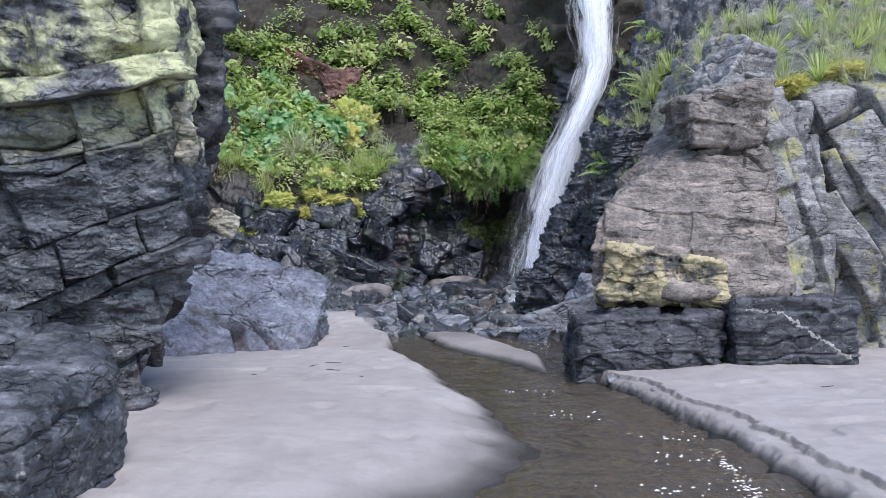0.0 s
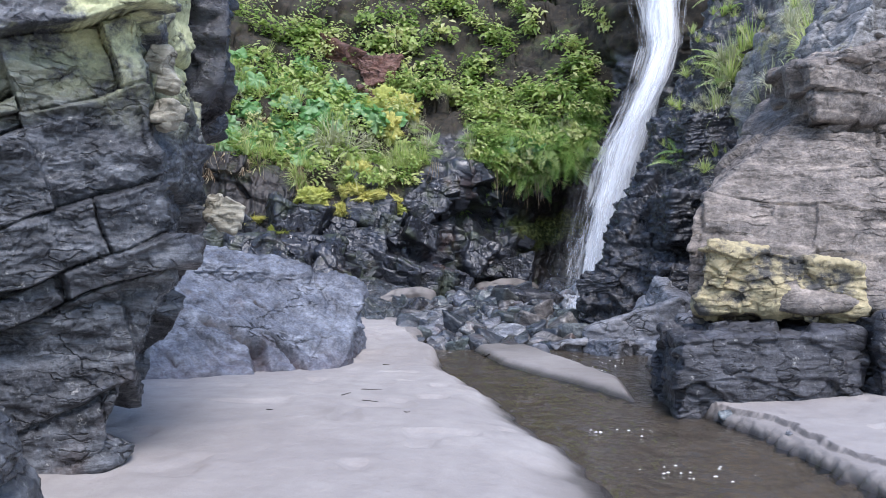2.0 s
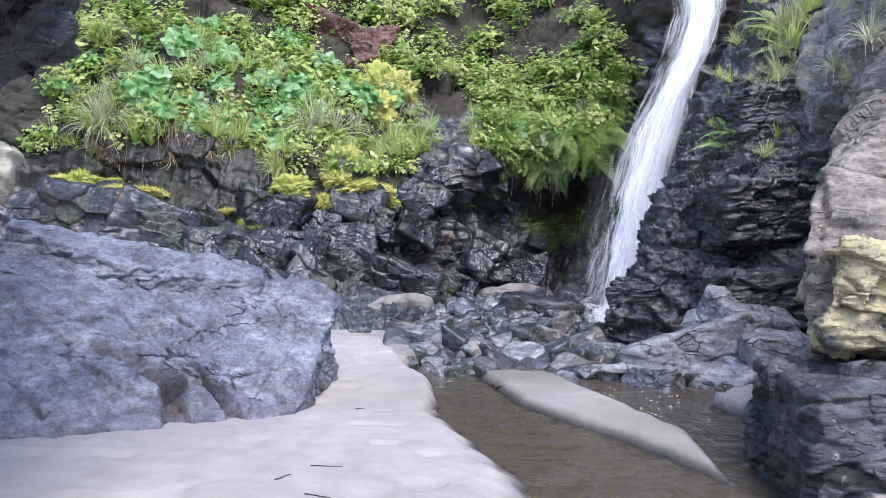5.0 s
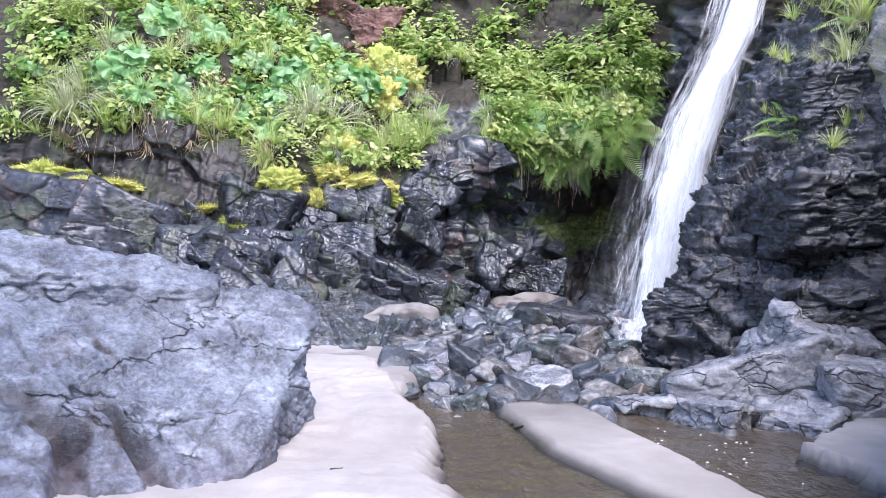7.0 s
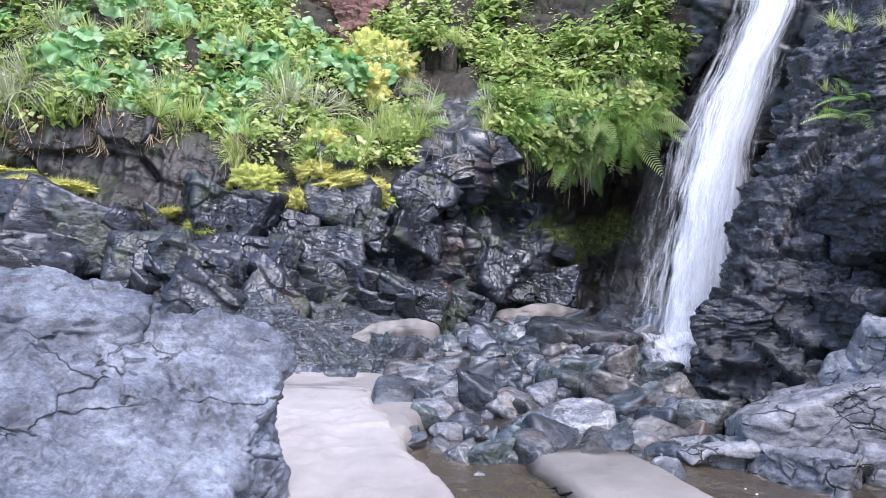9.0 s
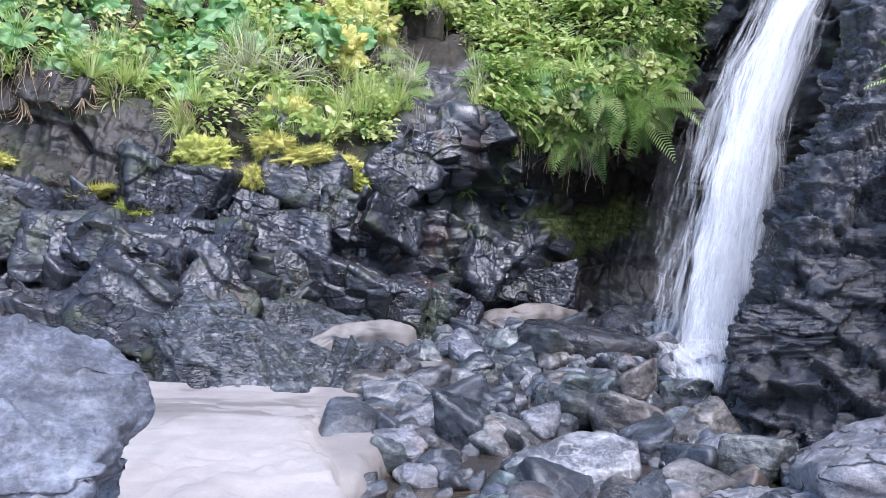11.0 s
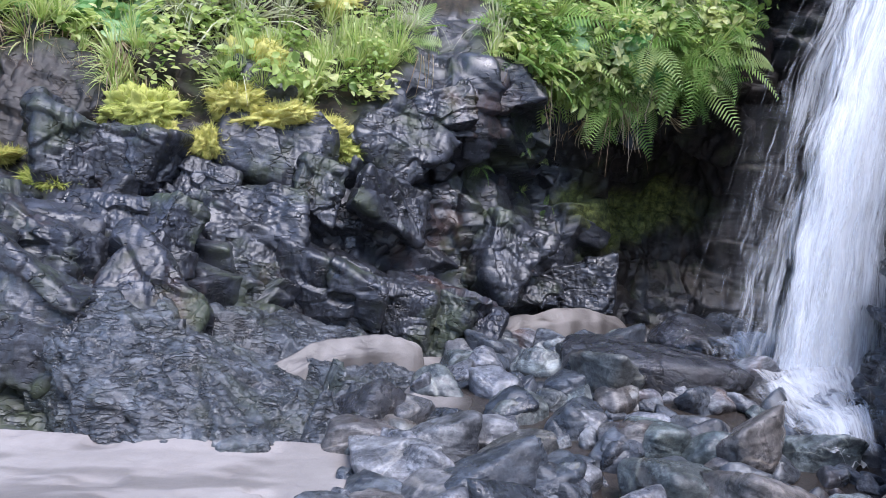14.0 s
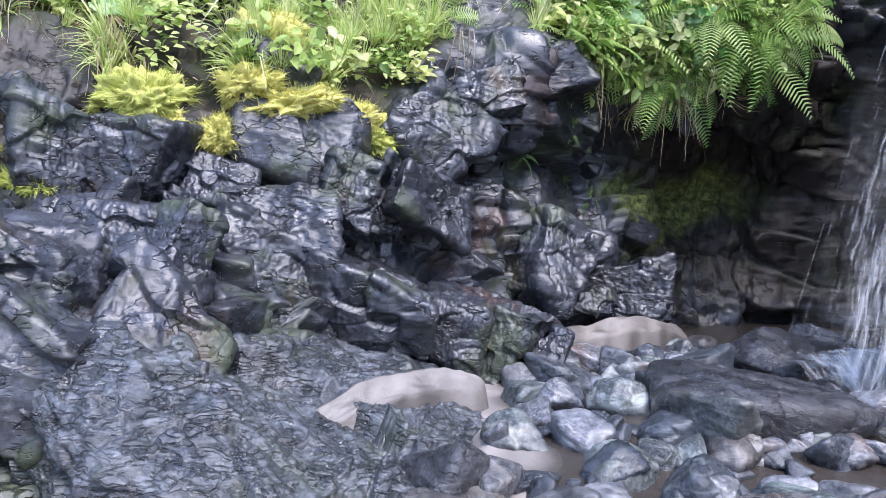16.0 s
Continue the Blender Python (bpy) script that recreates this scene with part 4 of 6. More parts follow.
# ---- the slanting blue-grey boulder ----
bc = (-3.3, 13.2, 0.5)
boulder = rock("boulder", "large blue-grey slate boulder with a cracked slanting face", bc, [
    face((-3.6, 10.8, 0.4), (-1.95, 12.1, 0.4), (-2.2, 13.9, 1.5), bc),
    ((0.55, -1, 0.1), (-3.6, 10.6, 0.25)),
    ((1, 0.02, -0.04), (-1.93, 12.5, 0.8)), ((1, -0.2, -0.1), (-1.88, 12.1, 0.3)),
    face((-2.6, 13.6, 1.56), (-1.9, 13.8, 1.48), (-4.5, 13.4, 1.62), bc),
    ((0.2, 1, 0.04), (-1.9, 13.85, 1.2)), ((-1, -0.3, 0.1), (-4.9, 12, 0.8)), ((0, 0, -1), (-3, 12, -0.1))],
    ROCK_BLUE, 170, 70, (1, 1.4, 0.7), 0, 0.12, (0.15, -0.35, 1), 0.06, 0.012, 31, (0, 38, 25), category="boulder", grain=0.008, broken=0.5, bands=(0.16, 0.6, 0.02, 0.03), sheets=(0.7, 0.013, 9, (1.0, 1.0, 1.6)), joints=((1.1, 1.4, 0.9), 0.03, 0.1, 0.06, 0.02), gouges=(
        (((-3.63, 11.83, 0.91), (-3.38, 11.88, 0.84), (-2.99, 11.77, 0.63), (-2.67, 11.26, 0.27)), 0.15, 0.17), (((-3.14, 12.24, 0.92), (-2.65, 11.96, 0.6), (-2.21, 11.61, 0.26)), 0.1, 0.15),
        (((-4.22, 11.19, 0.82), (-3.66, 11.01, 0.52)), 0.06, 0.06), (((-3.5, 12.7, 1.3), (-3.1, 12.5, 1.1)), 0.05, 0.05)))
sc = (-3.9, 13.4, 1.35)
rock("loose_sheet", "upper slate sheet ending in a dark curled lip", sc, [
    face((-3.6, 10.8, 0.52), (-1.95, 12.1, 0.52), (-2.2, 13.9, 1.62), sc), face((-2.6, 13.6, 1.67), (-1.9, 13.8, 1.59), (-4.5, 13.4, 1.73), sc),
    ((1, 0.15, 0), (-2.75, 14.0, 1.5)), ((0.55, -1, 0), (-3.3, 12.95, 1.5)), ((0.1, -1, 0), (-4.2, 12.6, 1.5)), ((-1, 0, 0), (-4.9, 13, 1)), ((0, 1, 0), (-3, 13.95, 1)), ((0, 0, -1), (-3, 13, 0.8))],
    ROCK_BLUE, 80, 60, (1, 1, 0.5), 0, 0.1, (0.15, -0.35, 1), 0.06, 0.01, 33, parent=boulder, bands=(0.5, 1.1, 0.03, 0.03))

# ---- stacked rock on the far bank: ledge slabs, main block, side column and wall ----
rc = (3.6, 12.0, 2.6)
right_rock = rock("leaning_rock", "weathered tan and grey rock block with patches of yellow lichen", rc, [
    face((2.15, 11.1, 2.2), (2.2, 11.1, 1.3), (3.0, 10.6, 1.8), rc),
    face((3.0, 10.6, 1.8), (4.35, 10.9, 1.8), (3.8, 11.5, 3.5), rc),
    face((2.16, 11.1, 2.25), (3.2, 11.6, 3.3), (2.5, 12.4, 2.8), rc),
    face((3.15, 11.6, 3.3), (3.2, 11.9, 3.9), (4.2, 11.5, 3.7), rc),
    ((1, -0.25, 0.12), (4.6, 11.1, 2.6)), ((0.05, -0.15, -1), (3, 11, 1.16)), ((0.1, 1, 0.1), (3.5, 12.9, 3)), ((0, 0.1, 1), (4, 12, 4.25)),
    ((-0.8, -0.7, -0.5), (2.25, 10.85, 1.3)), ((-1, 0.75, 0), (2.25, 11.5, 2))], ROCK_TAN, 150, 50, (1, 1, 1.1), 0, 0, (-0.1, -0.1, 1), 0.07, 0.008, 41, (4, 10, -15), joints=((1.9, 1.9, 0.55), 0.06, 0.1, 0.09, 0.022), sheets=(0.55, 0.011, 8, (1, 1, 2.2)), gouges=(
        (((3.08, 11.08, 2.9), (2.94, 10.89, 2.52), (2.82, 10.71, 2.15)), 0.05, 0.12), (((3.25, 10.9, 2.4), (3.19, 10.74, 2.03), (3.15, 10.6, 1.7)), 0.045, 0.1), (((2.77, 11.16, 3.23), (3.4, 11.3, 3.2), (4.0, 11.43, 3.27), (4.45, 11.59, 3.37)), 0.07, 0.14)))
rock("cap_stone", "grey cap stone on the stack", (4.42, 12.3, 4.6), box((4.42, 12.3, 4.6), (0.4, 0.45, 0.5), (0.42, 0.5, 0.48), (0, 10, 20), 0.3, 4), ROCK_TAN_LICHEN, 60, 24, coarse=0, middle=0, seed=44, parent=right_rock, joints=((0.6, 0.6, 0.5), 0.07, 0.3, 0.06), sheets=(0.35, 0.01, 7))
rock("shoulder", "stepped tan shoulder under the cap stone", (4.05, 12.0, 3.75), box((4.05, 12.0, 3.75), (0.7, 0.6, 0.5), (0.65, 0.6, 0.45), (0, -8, 10), 0.25, 5), ROCK_TAN, 70, 26, coarse=0, middle=0, seed=45, parent=right_rock, joints=((0.7, 0.7, 0.3), 0.1, 0.3, 0.08), sheets=(0.4, 0.012, 7))
rock("lichen_band", "rock band crusted with ochre lichen", (2.95, 11.35, 1.5), box((2.95, 11.35, 1.5), (0.72, 0.62, 0.36), (0.95, 0.6, 0.3), (0, 3, -17), 0.1, 6),
     rock_material("ochre_lichen_rock", (0.05, 0.05, 0.05), (0.12, 0.115, 0.11), (0.22, 0.2, 0.17), (0.6, 0.85), pale=0.7, lichen=(0.42, 0.355, 0.21), lichen_at=0.46, lichen_scale=2.4), 70, 20, (1, 1, 0.6), 0.3, 0.11, seed=47, parent=right_rock)
rock("ledge_slab", "dark bedded ledge slab speckled with barnacles", (2.6, 10.9, 0.5), box((2.6, 10.9, 0.5), (0.88, 0.75, 0.7), (0.9, 0.7, 0.53), (0, -2, 4), 0.12, 8), ROCK_LEDGE, 84, 30, (1, 1, 0.7), 0.4, 0.13, (0, 0.05, 1), 0.06, 0.008, 51, bands=(0.26, 0.8, 0.035, 0.045), broken=0.6)
vein_slab = rock("ledge_slab", "dark bedded ledge slab with a white quartz vein", (4.4, 11.0, 0.55), box((4.4, 11.0, 0.55), (0.86, 0.85, 0.7), (0.85, 1.3, 0.65), (0, -4, 6), 0.14, 9), ROCK_LEDGE, 84, 30, (1, 1, 0.8), 0.4, 0.13, (0.1, 0.05, 1), 0.06, 0.008, 55, bands=(0.26, 0.8, 0.035, 0.045), broken=0.6)
rock("side_column", "dark jointed rock column beside the stack", (5.0, 12.3, 2.2), box((5.0, 12.3, 2.2), (0.5, 0.75, 2.4), (0.5, 1.2, 1.9), (0, 4, 10), 0.14, 12), ROCK_TAN_LICHEN, 90, 26, (0.7, 0.8, 1.3), 0, 0, (0.2, 0, 1), 0.08, 0.008, 61, (0, 76, 12), joints=((1.0, 0.7, 0.32), 0.16, 0.4, 0.16, 0.03), sheets=(0.5, 0.012, 7))
bank_wall = rock("bank_wall", "grey jointed rock wall with lichen, sloping back at the top", (7.6, 14.6, 2.2), [
    ((-0.25, -1, 0.12), (6.0, 12.3, 2)), ((-1, -0.1, 0.1), (5.2, 13, 2)), ((-0.1, -0.75, 1), (6.3, 12.6, 4.3)), ((0, 0, 1), (7, 15, 8.0)), ((1, 0, 0), (11, 14, 2)), ((0, 1, 0), (7, 19, 2)), ((0, 0, -1), (7, 14, -0.3)),
    ((-0.5, -0.4, 1), (5.6, 12.9, 4.5))], ROCK_TAN_LICHEN, 150, 36, (1, 1, 1), 0, 0, (0.3, 0, 1), 0.1, 0.01, 65, (0, 70, 16), joints=((1.4, 0.9, 0.5), 0.34, 0.4, 0.25, 0.05), sheets=(0.7, 0.015, 7))

grass_bank = rock("grass_bank", "grassy rock shoulder rising behind the stack", (5.15, 14.7, 2.4), box((5.15, 14.7, 2.4), (0.75, 0.8, 2.6), (0.9, 1.0, 2.3), (0, 0, 8), 0.05, 13), ROCK_TAN, 60, 26, (0.8, 0.8, 1.3), 0.5, 0.2, seed=63, joints=((0.8, 0.8, 0.5), 0.16, 0.4, 0.12))

# ---- black bedded rock beside the fall, and the washed apron below it ----
dc = (5.2, 20.0, 2.0)
dark_rock = rock("bedded_rock", "wet black thinly bedded rock beside the waterfall", dc, [
    face((1.6, 18.5, 1.3), (2.9, 16.5, 1.3), (2.8, 17.3, 2.3), dc),
    face((1.45, 18.7, 0.6), (2.85, 21.4, 0.9), (3.25, 19.5, 4.6), dc),
    face((2.5, 18.6, 2.5), (3.9, 18.2, 3.2), (3.6, 19.2, 4.4), dc),
    face((1.5, 18.5, 0.3), (3.0, 16.4, 0.3), (1.52, 18.5, 1.3), dc),
    ((0, -1, 0.4), (5, 16.4, 2.3)), ((-0.9, 0.3, 0.3), (4.2, 20.8, 5.6)), ((0, 0, 1), (5, 20, 10)), ((1, 0, 0), (10, 20, 2)), ((0, 1, 0), (5, 25, 2)), ((0, 0, -1), (5, 20, -0.3))],
    ROCK_BLACK, 230, 44, (1, 1, 1), 0.6, 0.15, (-0.12, -0.1, 1), 0.06, 0.03, 71, (0, -8, 25), grain=0.02, joints=((0.7, 0.7, 0.26), 0.17, 0.5, 0.12, 0.028), sheets=(0.4, 0.012, 8, (1, 1, 3)))
for centre, lo, hi, turn, seed in (((3.75, 17.6, 2.55), (0.6, 0.5, 0.42), (1.2, 0.9, 0.5), (0, -6, 10), 72), ((3.5, 16.9, 1.35), (0.55, 0.45, 0.35), (1.2, 1, 0.35), (0, -4, 12), 73),
                                   ((2.4, 18.35, 1.3), (0.6, 0.4, 0.5), (0.7, 0.8, 0.42), (0, -10, -25), 74), ((4.4, 19.0, 4.3), (0.7, 0.5, 0.6), (1.0, 1.0, 0.6), (0, -14, 5), 75)):
    rock("ledge", "jutting black ledge", centre, box(centre, lo, hi, turn, 0.18, seed), ROCK_BLACK, 64, 26, (1, 1, 0.7), 0.3, 0.12, (-0.1, 0, 1), 0.06, 0.024, seed, turn, dark_rock)
PALE = (((2.35, 16.6, 0.38), (0.72, 0.75, 0.5), (0.75, 0.9, 0.42)), ((3.25, 16.3, 0.55), (0.55, 0.6, 0.7), (0.6, 0.8, 0.45)), ((2.0, 15.75, 0.15), (0.5, 0.4, 0.4), (0.5, 0.5, 0.22)),
        ((2.8, 15.5, 0.25), (0.42, 0.35, 0.4), (0.5, 0.5, 0.25)), ((1.35, 16.3, 0.15), (0.45, 0.4, 0.4), (0.5, 0.5, 0.22)), ((3.7, 15.6, 0.5), (0.4, 0.4, 0.6), (0.5, 0.7, 0.35)), ((3.4, 16.4, 1.05), (0.4, 0.5, 0.3), (0.5, 0.6, 0.22)))
for k, (centre, lo, hi) in enumerate(PALE):
    tagged(rock("apron_rock", "rounded washed grey rock with fine cracks", centre, box(centre, lo, hi, (0, 6 * (k % 3) - 6, 17 * k), 0.3, 80 + k), ROCK_PALE, 54, 9, (1, 1, 0.7), 0.4, 0.13, (0.3, 0.2, 1), 0.06, 0.004, 80 + k, broken=0.45), group="washed rocks under the black rock")

# ---- rock apron and jutting blocks at the cliff's foot ----
ac = (-2.9, 21.0, 0.3)
rock("apron", "grey-green folded rock apron at the cliff foot", ac, [
    ((0.28, -0.42, 1), (-2.6, 20.0, 0.9)), ((0.3, -0.1, 1), (-2.6, 20.5, 1.05)), ((0.1, -1, 0.7), (-2.6, 19.15, 0.5)), ((-0.55, -0.8, 0.35), (-4.2, 19.75, 0.6)), ((1, -0.3, 0.6), (-1.55, 20.0, 0.65)), ((-1, 0, 0), (-5.4, 21, 0.5)), ((0, 1, 0), (-3, 22.4, 0.5)), ((0, 0, -1), (-3, 21, -0.2))],
    ROCK_APRON, 190, 16, (1.3, 1, 0.5), 0.75, 0.2, (1, 0.5, 0.6), 0.16, 0.035, 91, (0, 40, 20), parent=cliff, broken=0.7, grain=0.014, sheets=(0.6, 0.01, 8, (1.8, 0.9, 1.0)))
for line, lift in ((((-2.95, 20.45), (-2.5, 20.7), (-1.95, 21.05), (-1.3, 21.4)), (0.76, 1.27)), (((-0.75, 23.6), (0.3, 24.1), (1.4, 24.7)), (1.16, 1.34))):
    u, t = (a.ravel() for a in np.meshgrid(np.linspace(-1, 1, 26), np.linspace(0, 1, 60)))
    px, py = (np.interp(t, np.linspace(0, 1, len(line)), [p[i] for p in line]) for i in range(2))
    tip = np.clip(4 * t * (1 - t), 0, 1) ** 0.35
    wide = 0.13 * tip * (1 + 0.35 * vnoise(np.stack([t * 6, t * 0, t * 0], 1), 5))
    z = lift[0] + (lift[1] - lift[0]) * t + 0.1 * u - 2.4 * np.clip(np.abs(u) - 0.7, 0, 1) ** 1.5 - 0.5 * (1 - tip) + 0.03 * fbm(np.stack([px * 4, py * 4 + u, t * 0], 1), 3, 6)
    tagged(new("sand_drift", mesh_of("sand_drift", np.stack([px - 0.1 * u * wide, py + u * wide, z], 1), quads(26, 60), SAND, tone=0.62 + 0.3 * vnoise(np.stack([px * 7, py * 7, u], 1), 7))), "narrow drift of pale sand caught between rocks", "sand", kind="stuff")
BLOCKS = (  # centre, reach each way, turn, wear of the edges: forms that stand out of the cliff
    ((-3.22, 23.15, 2.8), (0.72, 0.6, 0.55), (-32, 6, 8), 16), ((-3.3, 22.6, 2.4), (0.55, 0.34, 0.2), (-14, 10, 4), 20), ((-2.75, 22.75, 2.55), (0.22, 0.4, 0.34), (-8, 24, 30), 22),
    ((-1.33, 24.0, 3.62), (0.44, 0.5, 0.25), (-22, -12, 8), 30), ((-0.75, 24.65, 4.02), (0.8, 0.4, 0.2), (-10, -22, 0), 22), ((-2.0, 23.7, 3.2), (0.5, 0.5, 0.5), (-10, 35, 20), 16),
    ((-1.9, 23.25, 2.48), (0.42, 0.38, 0.34), (-18, 28, 22), 30), ((-2.3, 22.95, 2.26), (0.2, 0.24, 0.15), (-10, 12, 10), 14),
    ((-3.42, 22.3, 1.68), (0.52, 0.42, 0.42), (-10, 14, 6), 14), ((-2.42, 22.5, 1.44), (0.6, 0.46, 0.42), (-6, 9, -3), 16), ((-1.6, 22.7, 1.27), (0.36, 0.46, 0.4), (-8, 10, -8), 12), ((-1.08, 22.8, 1.16), (0.3, 0.42, 0.38), (-10, 24, -14), 10),
    ((-0.72, 22.7, 0.98), (0.16, 0.4, 0.4), (-12, 34, -20), 14), ((-3.88, 21.45, 1.96), (0.32, 0.36, 0.35), (-6, 18, 34), 40), ((-3.85, 22.65, 2.54), (0.28, 0.32, 0.28), (-12, 12, 10), 14),
    ((-4.35, 21.7, 2.1), (0.42, 0.4, 0.3), (-16, 24, -10), 12), ((-4.95, 21.1, 1.85), (0.75, 0.55, 0.34), (-14, 22, 10), 10), ((-4.72, 20.55, 1.22), (0.62, 0.66, 0.46), (-14, 34, 16), 12), ((-3.85, 21.0, 1.25), (0.5, 0.5, 0.4), (-14, 38, 10), 9),
    ((-5.95, 21.3, 1.85), (0.5, 0.6, 0.52), (-4, 18, 24), 26), ((-6.9, 21.5, 2.3), (0.85, 0.6, 0.55), (-8, 10, 0), 18), ((-8.5, 21.6, 2.55), (0.95, 0.7, 0.6), (-8, 7, 5), 18), ((-7.6, 20.9, 1.5), (0.9, 0.6, 0.5), (-12, 16, 8), 14),
    ((-5.15, 22.2, 2.75), (0.4, 0.4, 0.5), (-8, 10, 20), 18), ((-4.5, 22.4, 2.75), (0.36, 0.4, 0.42), (-10, 16, -10), 16), ((-0.1, 24.6, 1.35), (0.5, 0.5, 0.3), (-16, 12, 10), 14), ((0.75, 25.3, 1.55), (0.5, 0.5, 0.34), (-12, -6, -12), 14), ((-0.55, 24.1, 1.9), (0.4, 0.5, 0.6), (-10, 30, 14), 12))
for k, (centre, reach, turn, worn) in enumerate(BLOCKS):
    small = min(reach)
    rock("rock_block", "", centre, box(centre, reach, reach, turn, 0.3, 100 + k), ROCK_CLIFF, 60, worn, reach, small * 0.9, 0, (0.25, 0, 1), 0.06, 0.006, 100 + k, turn, cliff, grain=0.008, broken=0.7, sheets=(0.45, 0.01, 7, (1.8, 1.8, 0.6)))

SCAR = rock_material("rusty_red_rock", (0.07, 0.03, 0.022), (0.2, 0.08, 0.055), (0.34, 0.2, 0.15), (0.5, 0.8), pale=0.3)
for k, (x, z, reach) in enumerate(((-4.3, 7.9, (0.7, 0.3, 0.42)), (-3.5, 7.3, (0.5, 0.3, 0.5)), (-3.7, 6.4, (0.3, 0.25, 0.3)))):
    centre = tuple(on_cliff(x, z)[0])
    rock("rock_scar", "bare rusty red rock", centre, box(centre, reach, reach, (10, 8, 10), 0.4, 140 + k), SCAR, 36, 20, reach, 0.25, 0.1, (0.2, 0, 1), 0.07, 0.02, 140 + k, (0, 10, 0), cliff)

# smaller angular blocks all over the lower face
r = np.random.RandomState(404)
made = 0
while made < 60:
    x = r.uniform(-10, 1.8)
    z = r.uniform(0.6, min(float(lower_edge(np.array(x))) - 0.15, 4.2))
    shelf = float(np.interp(x, [-10, -8, -5.4, -3.6, -2.2, -1.6], [3.35, 3.0, 2.6, 2.3, 1.8, 1.6]))
    if (x < -4.6 and z > shelf) or (z < 1.35 and -3.3 < x < -0.9) or (x > -0.6 and z > 1.6 and r.uniform() < 0.75):
        continue
    p, nrm = on_cliff(x, z)
    s = r.uniform(0.12, 0.3)
    reach = (s * r.uniform(0.8, 1.6), s * r.uniform(0.6, 1.0), s * r.uniform(0.5, 0.9))
    turn = (r.uniform(-12, 25), r.uniform(4, 32), r.uniform(-35, 35))
    centre = tuple(np.array(p) - np.array(nrm) * s * 0.4)
    rock("rock_block", "", centre, box(centre, reach, reach, turn, 0.4, 500 + made), ROCK_CLIFF, 18 if s < 0.25 else 26, 14, reach, 0, s * 0.5, (0.25, 0, 1), 0.05, 0.003, 500 + made, turn, cliff, broken=0.4, grain=0.004)
    made += 1


# ---- stones of the stream bed: each one its own shape ----
def stone(centre, reach, turn, seed, material=ROCK_STONE, n=22, label="wet rounded grey stone in the stream bed"):
    planes = box((0, 0, 0), reach, reach, (0, 0, 0), 0.45, seed)
    rng = np.random.RandomState(seed)
    for _ in range(5):
        d = rng.normal(size=3)
        d /= np.linalg.norm(d)
        planes.append((d, d * np.array(reach) * rng.uniform(0.75, 1.0)))
    v, f = hull((0, 0, 0), planes, n, 8, reach)
    s = float(np.mean(reach))
    nn = vertex_normals(v, f)
    push = blocky(v, (s, s, s * 0.6), turned(20, 10, seed * 9), 0.35, 0.2, 0.05, 0.05, seed) * 0.28 + 0.03 * s * fbm(v / s * 3, 3, seed) + 0.008 * s * layered(v, (0.3, 0.2, 1), 0.18 * s, seed)
    ob = new("stone", mesh_of("stone", v + nn * push[:, None], f, material))
    ob.matrix_basis = pose(*centre, *turn)
    return tagged(ob, label, "stone", "stones in the stream bed")


STONES = (  # place, reach each way, turn
    (-0.1, 19.9, 0.62, 0.3, 0.3, 0.26, 20), (0.35, 18.6, 0.5, 0.42, 0.35, 0.26, 40), (-0.45, 17.7, 0.42, 0.36, 0.3, 0.24, 10), (0.75, 18.2, 0.5, 0.42, 0.3, 0.28, -10), (1.35, 18.0, 0.5, 0.32, 0.28, 0.24, 30),
    (0.1, 17.0, 0.3, 0.75, 0.45, 0.2, 8), (-0.95, 18.4, 0.5, 0.4, 0.3, 0.22, 55), (-1.25, 19.2, 0.55, 0.42, 0.32, 0.25, 15), (-0.6, 18.9, 0.55, 0.3, 0.3, 0.26, 70), (-0.73, 21.45, 0.92, 0.2, 0.2, 0.19, 30),
    (-0.35, 16.3, 0.25, 0.4, 0.3, 0.18, -25), (0.55, 16.2, 0.22, 0.55, 0.3, 0.15, 5), (1.0, 16.9, 0.3, 0.34, 0.3, 0.2, 50), (-1.2, 17.3, 0.4, 0.34, 0.36, 0.18, 35), (1.6, 17.3, 0.4, 0.3, 0.26, 0.2, 60),
    (0.72, 21.15, 0.8, 0.92, 0.7, 0.44, -6), (1.7, 21.4, 0.85, 0.42, 0.4, 0.26, 25), (1.6, 22.8, 1.1, 0.55, 0.5, 0.22, -12), (1.55, 19.5, 0.6, 0.26, 0.24, 0.2, 0), (2.0, 19.6, 0.55, 0.24, 0.24, 0.2, 45),
    (-0.2, 21.6, 0.9, 0.35, 0.3, 0.22, 0), (0.6, 22.2, 1.0, 0.4, 0.35, 0.2, 33), (0.1, 22.8, 1.0, 0.3, 0.3, 0.18, 12), (2.4, 23.3, 1.15, 0.5, 0.4, 0.2, 70), (1.0, 19.3, 0.62, 0.36, 0.3, 0.24, 20), (-1.6, 20.0, 0.6, 0.5, 0.42, 0.28, 28),
    (-0.5, 20.2, 0.7, 0.34, 0.3, 0.22, 80), (0.45, 19.5, 0.6, 0.25, 0.3, 0.22, 15), (-1.5, 18.4, 0.45, 0.25, 0.22, 0.16, 0), (2.9, 20.4, 0.7, 0.25, 0.25, 0.2, 25))
for k, (x, y, z, a, b, c, rz) in enumerate(STONES):
    big = a > 0.45
    a, b, c = (0.85 * q for q in (a, b, c))
    stone((x, y, z), (a, b, c), (6 * (k % 3) - 6, 8 * (k % 4) - 10, rz), 200 + k, ROCK_BLACK if big and y > 18 else ROCK_STONE, n=34 if big else 26,
          label="broad wet slab stained brown and black" if big else ("rounded stone banded with pale quartz" if k % 4 == 1 else "wet rounded grey stone in the stream bed"))
rng = np.random.RandomState(5)
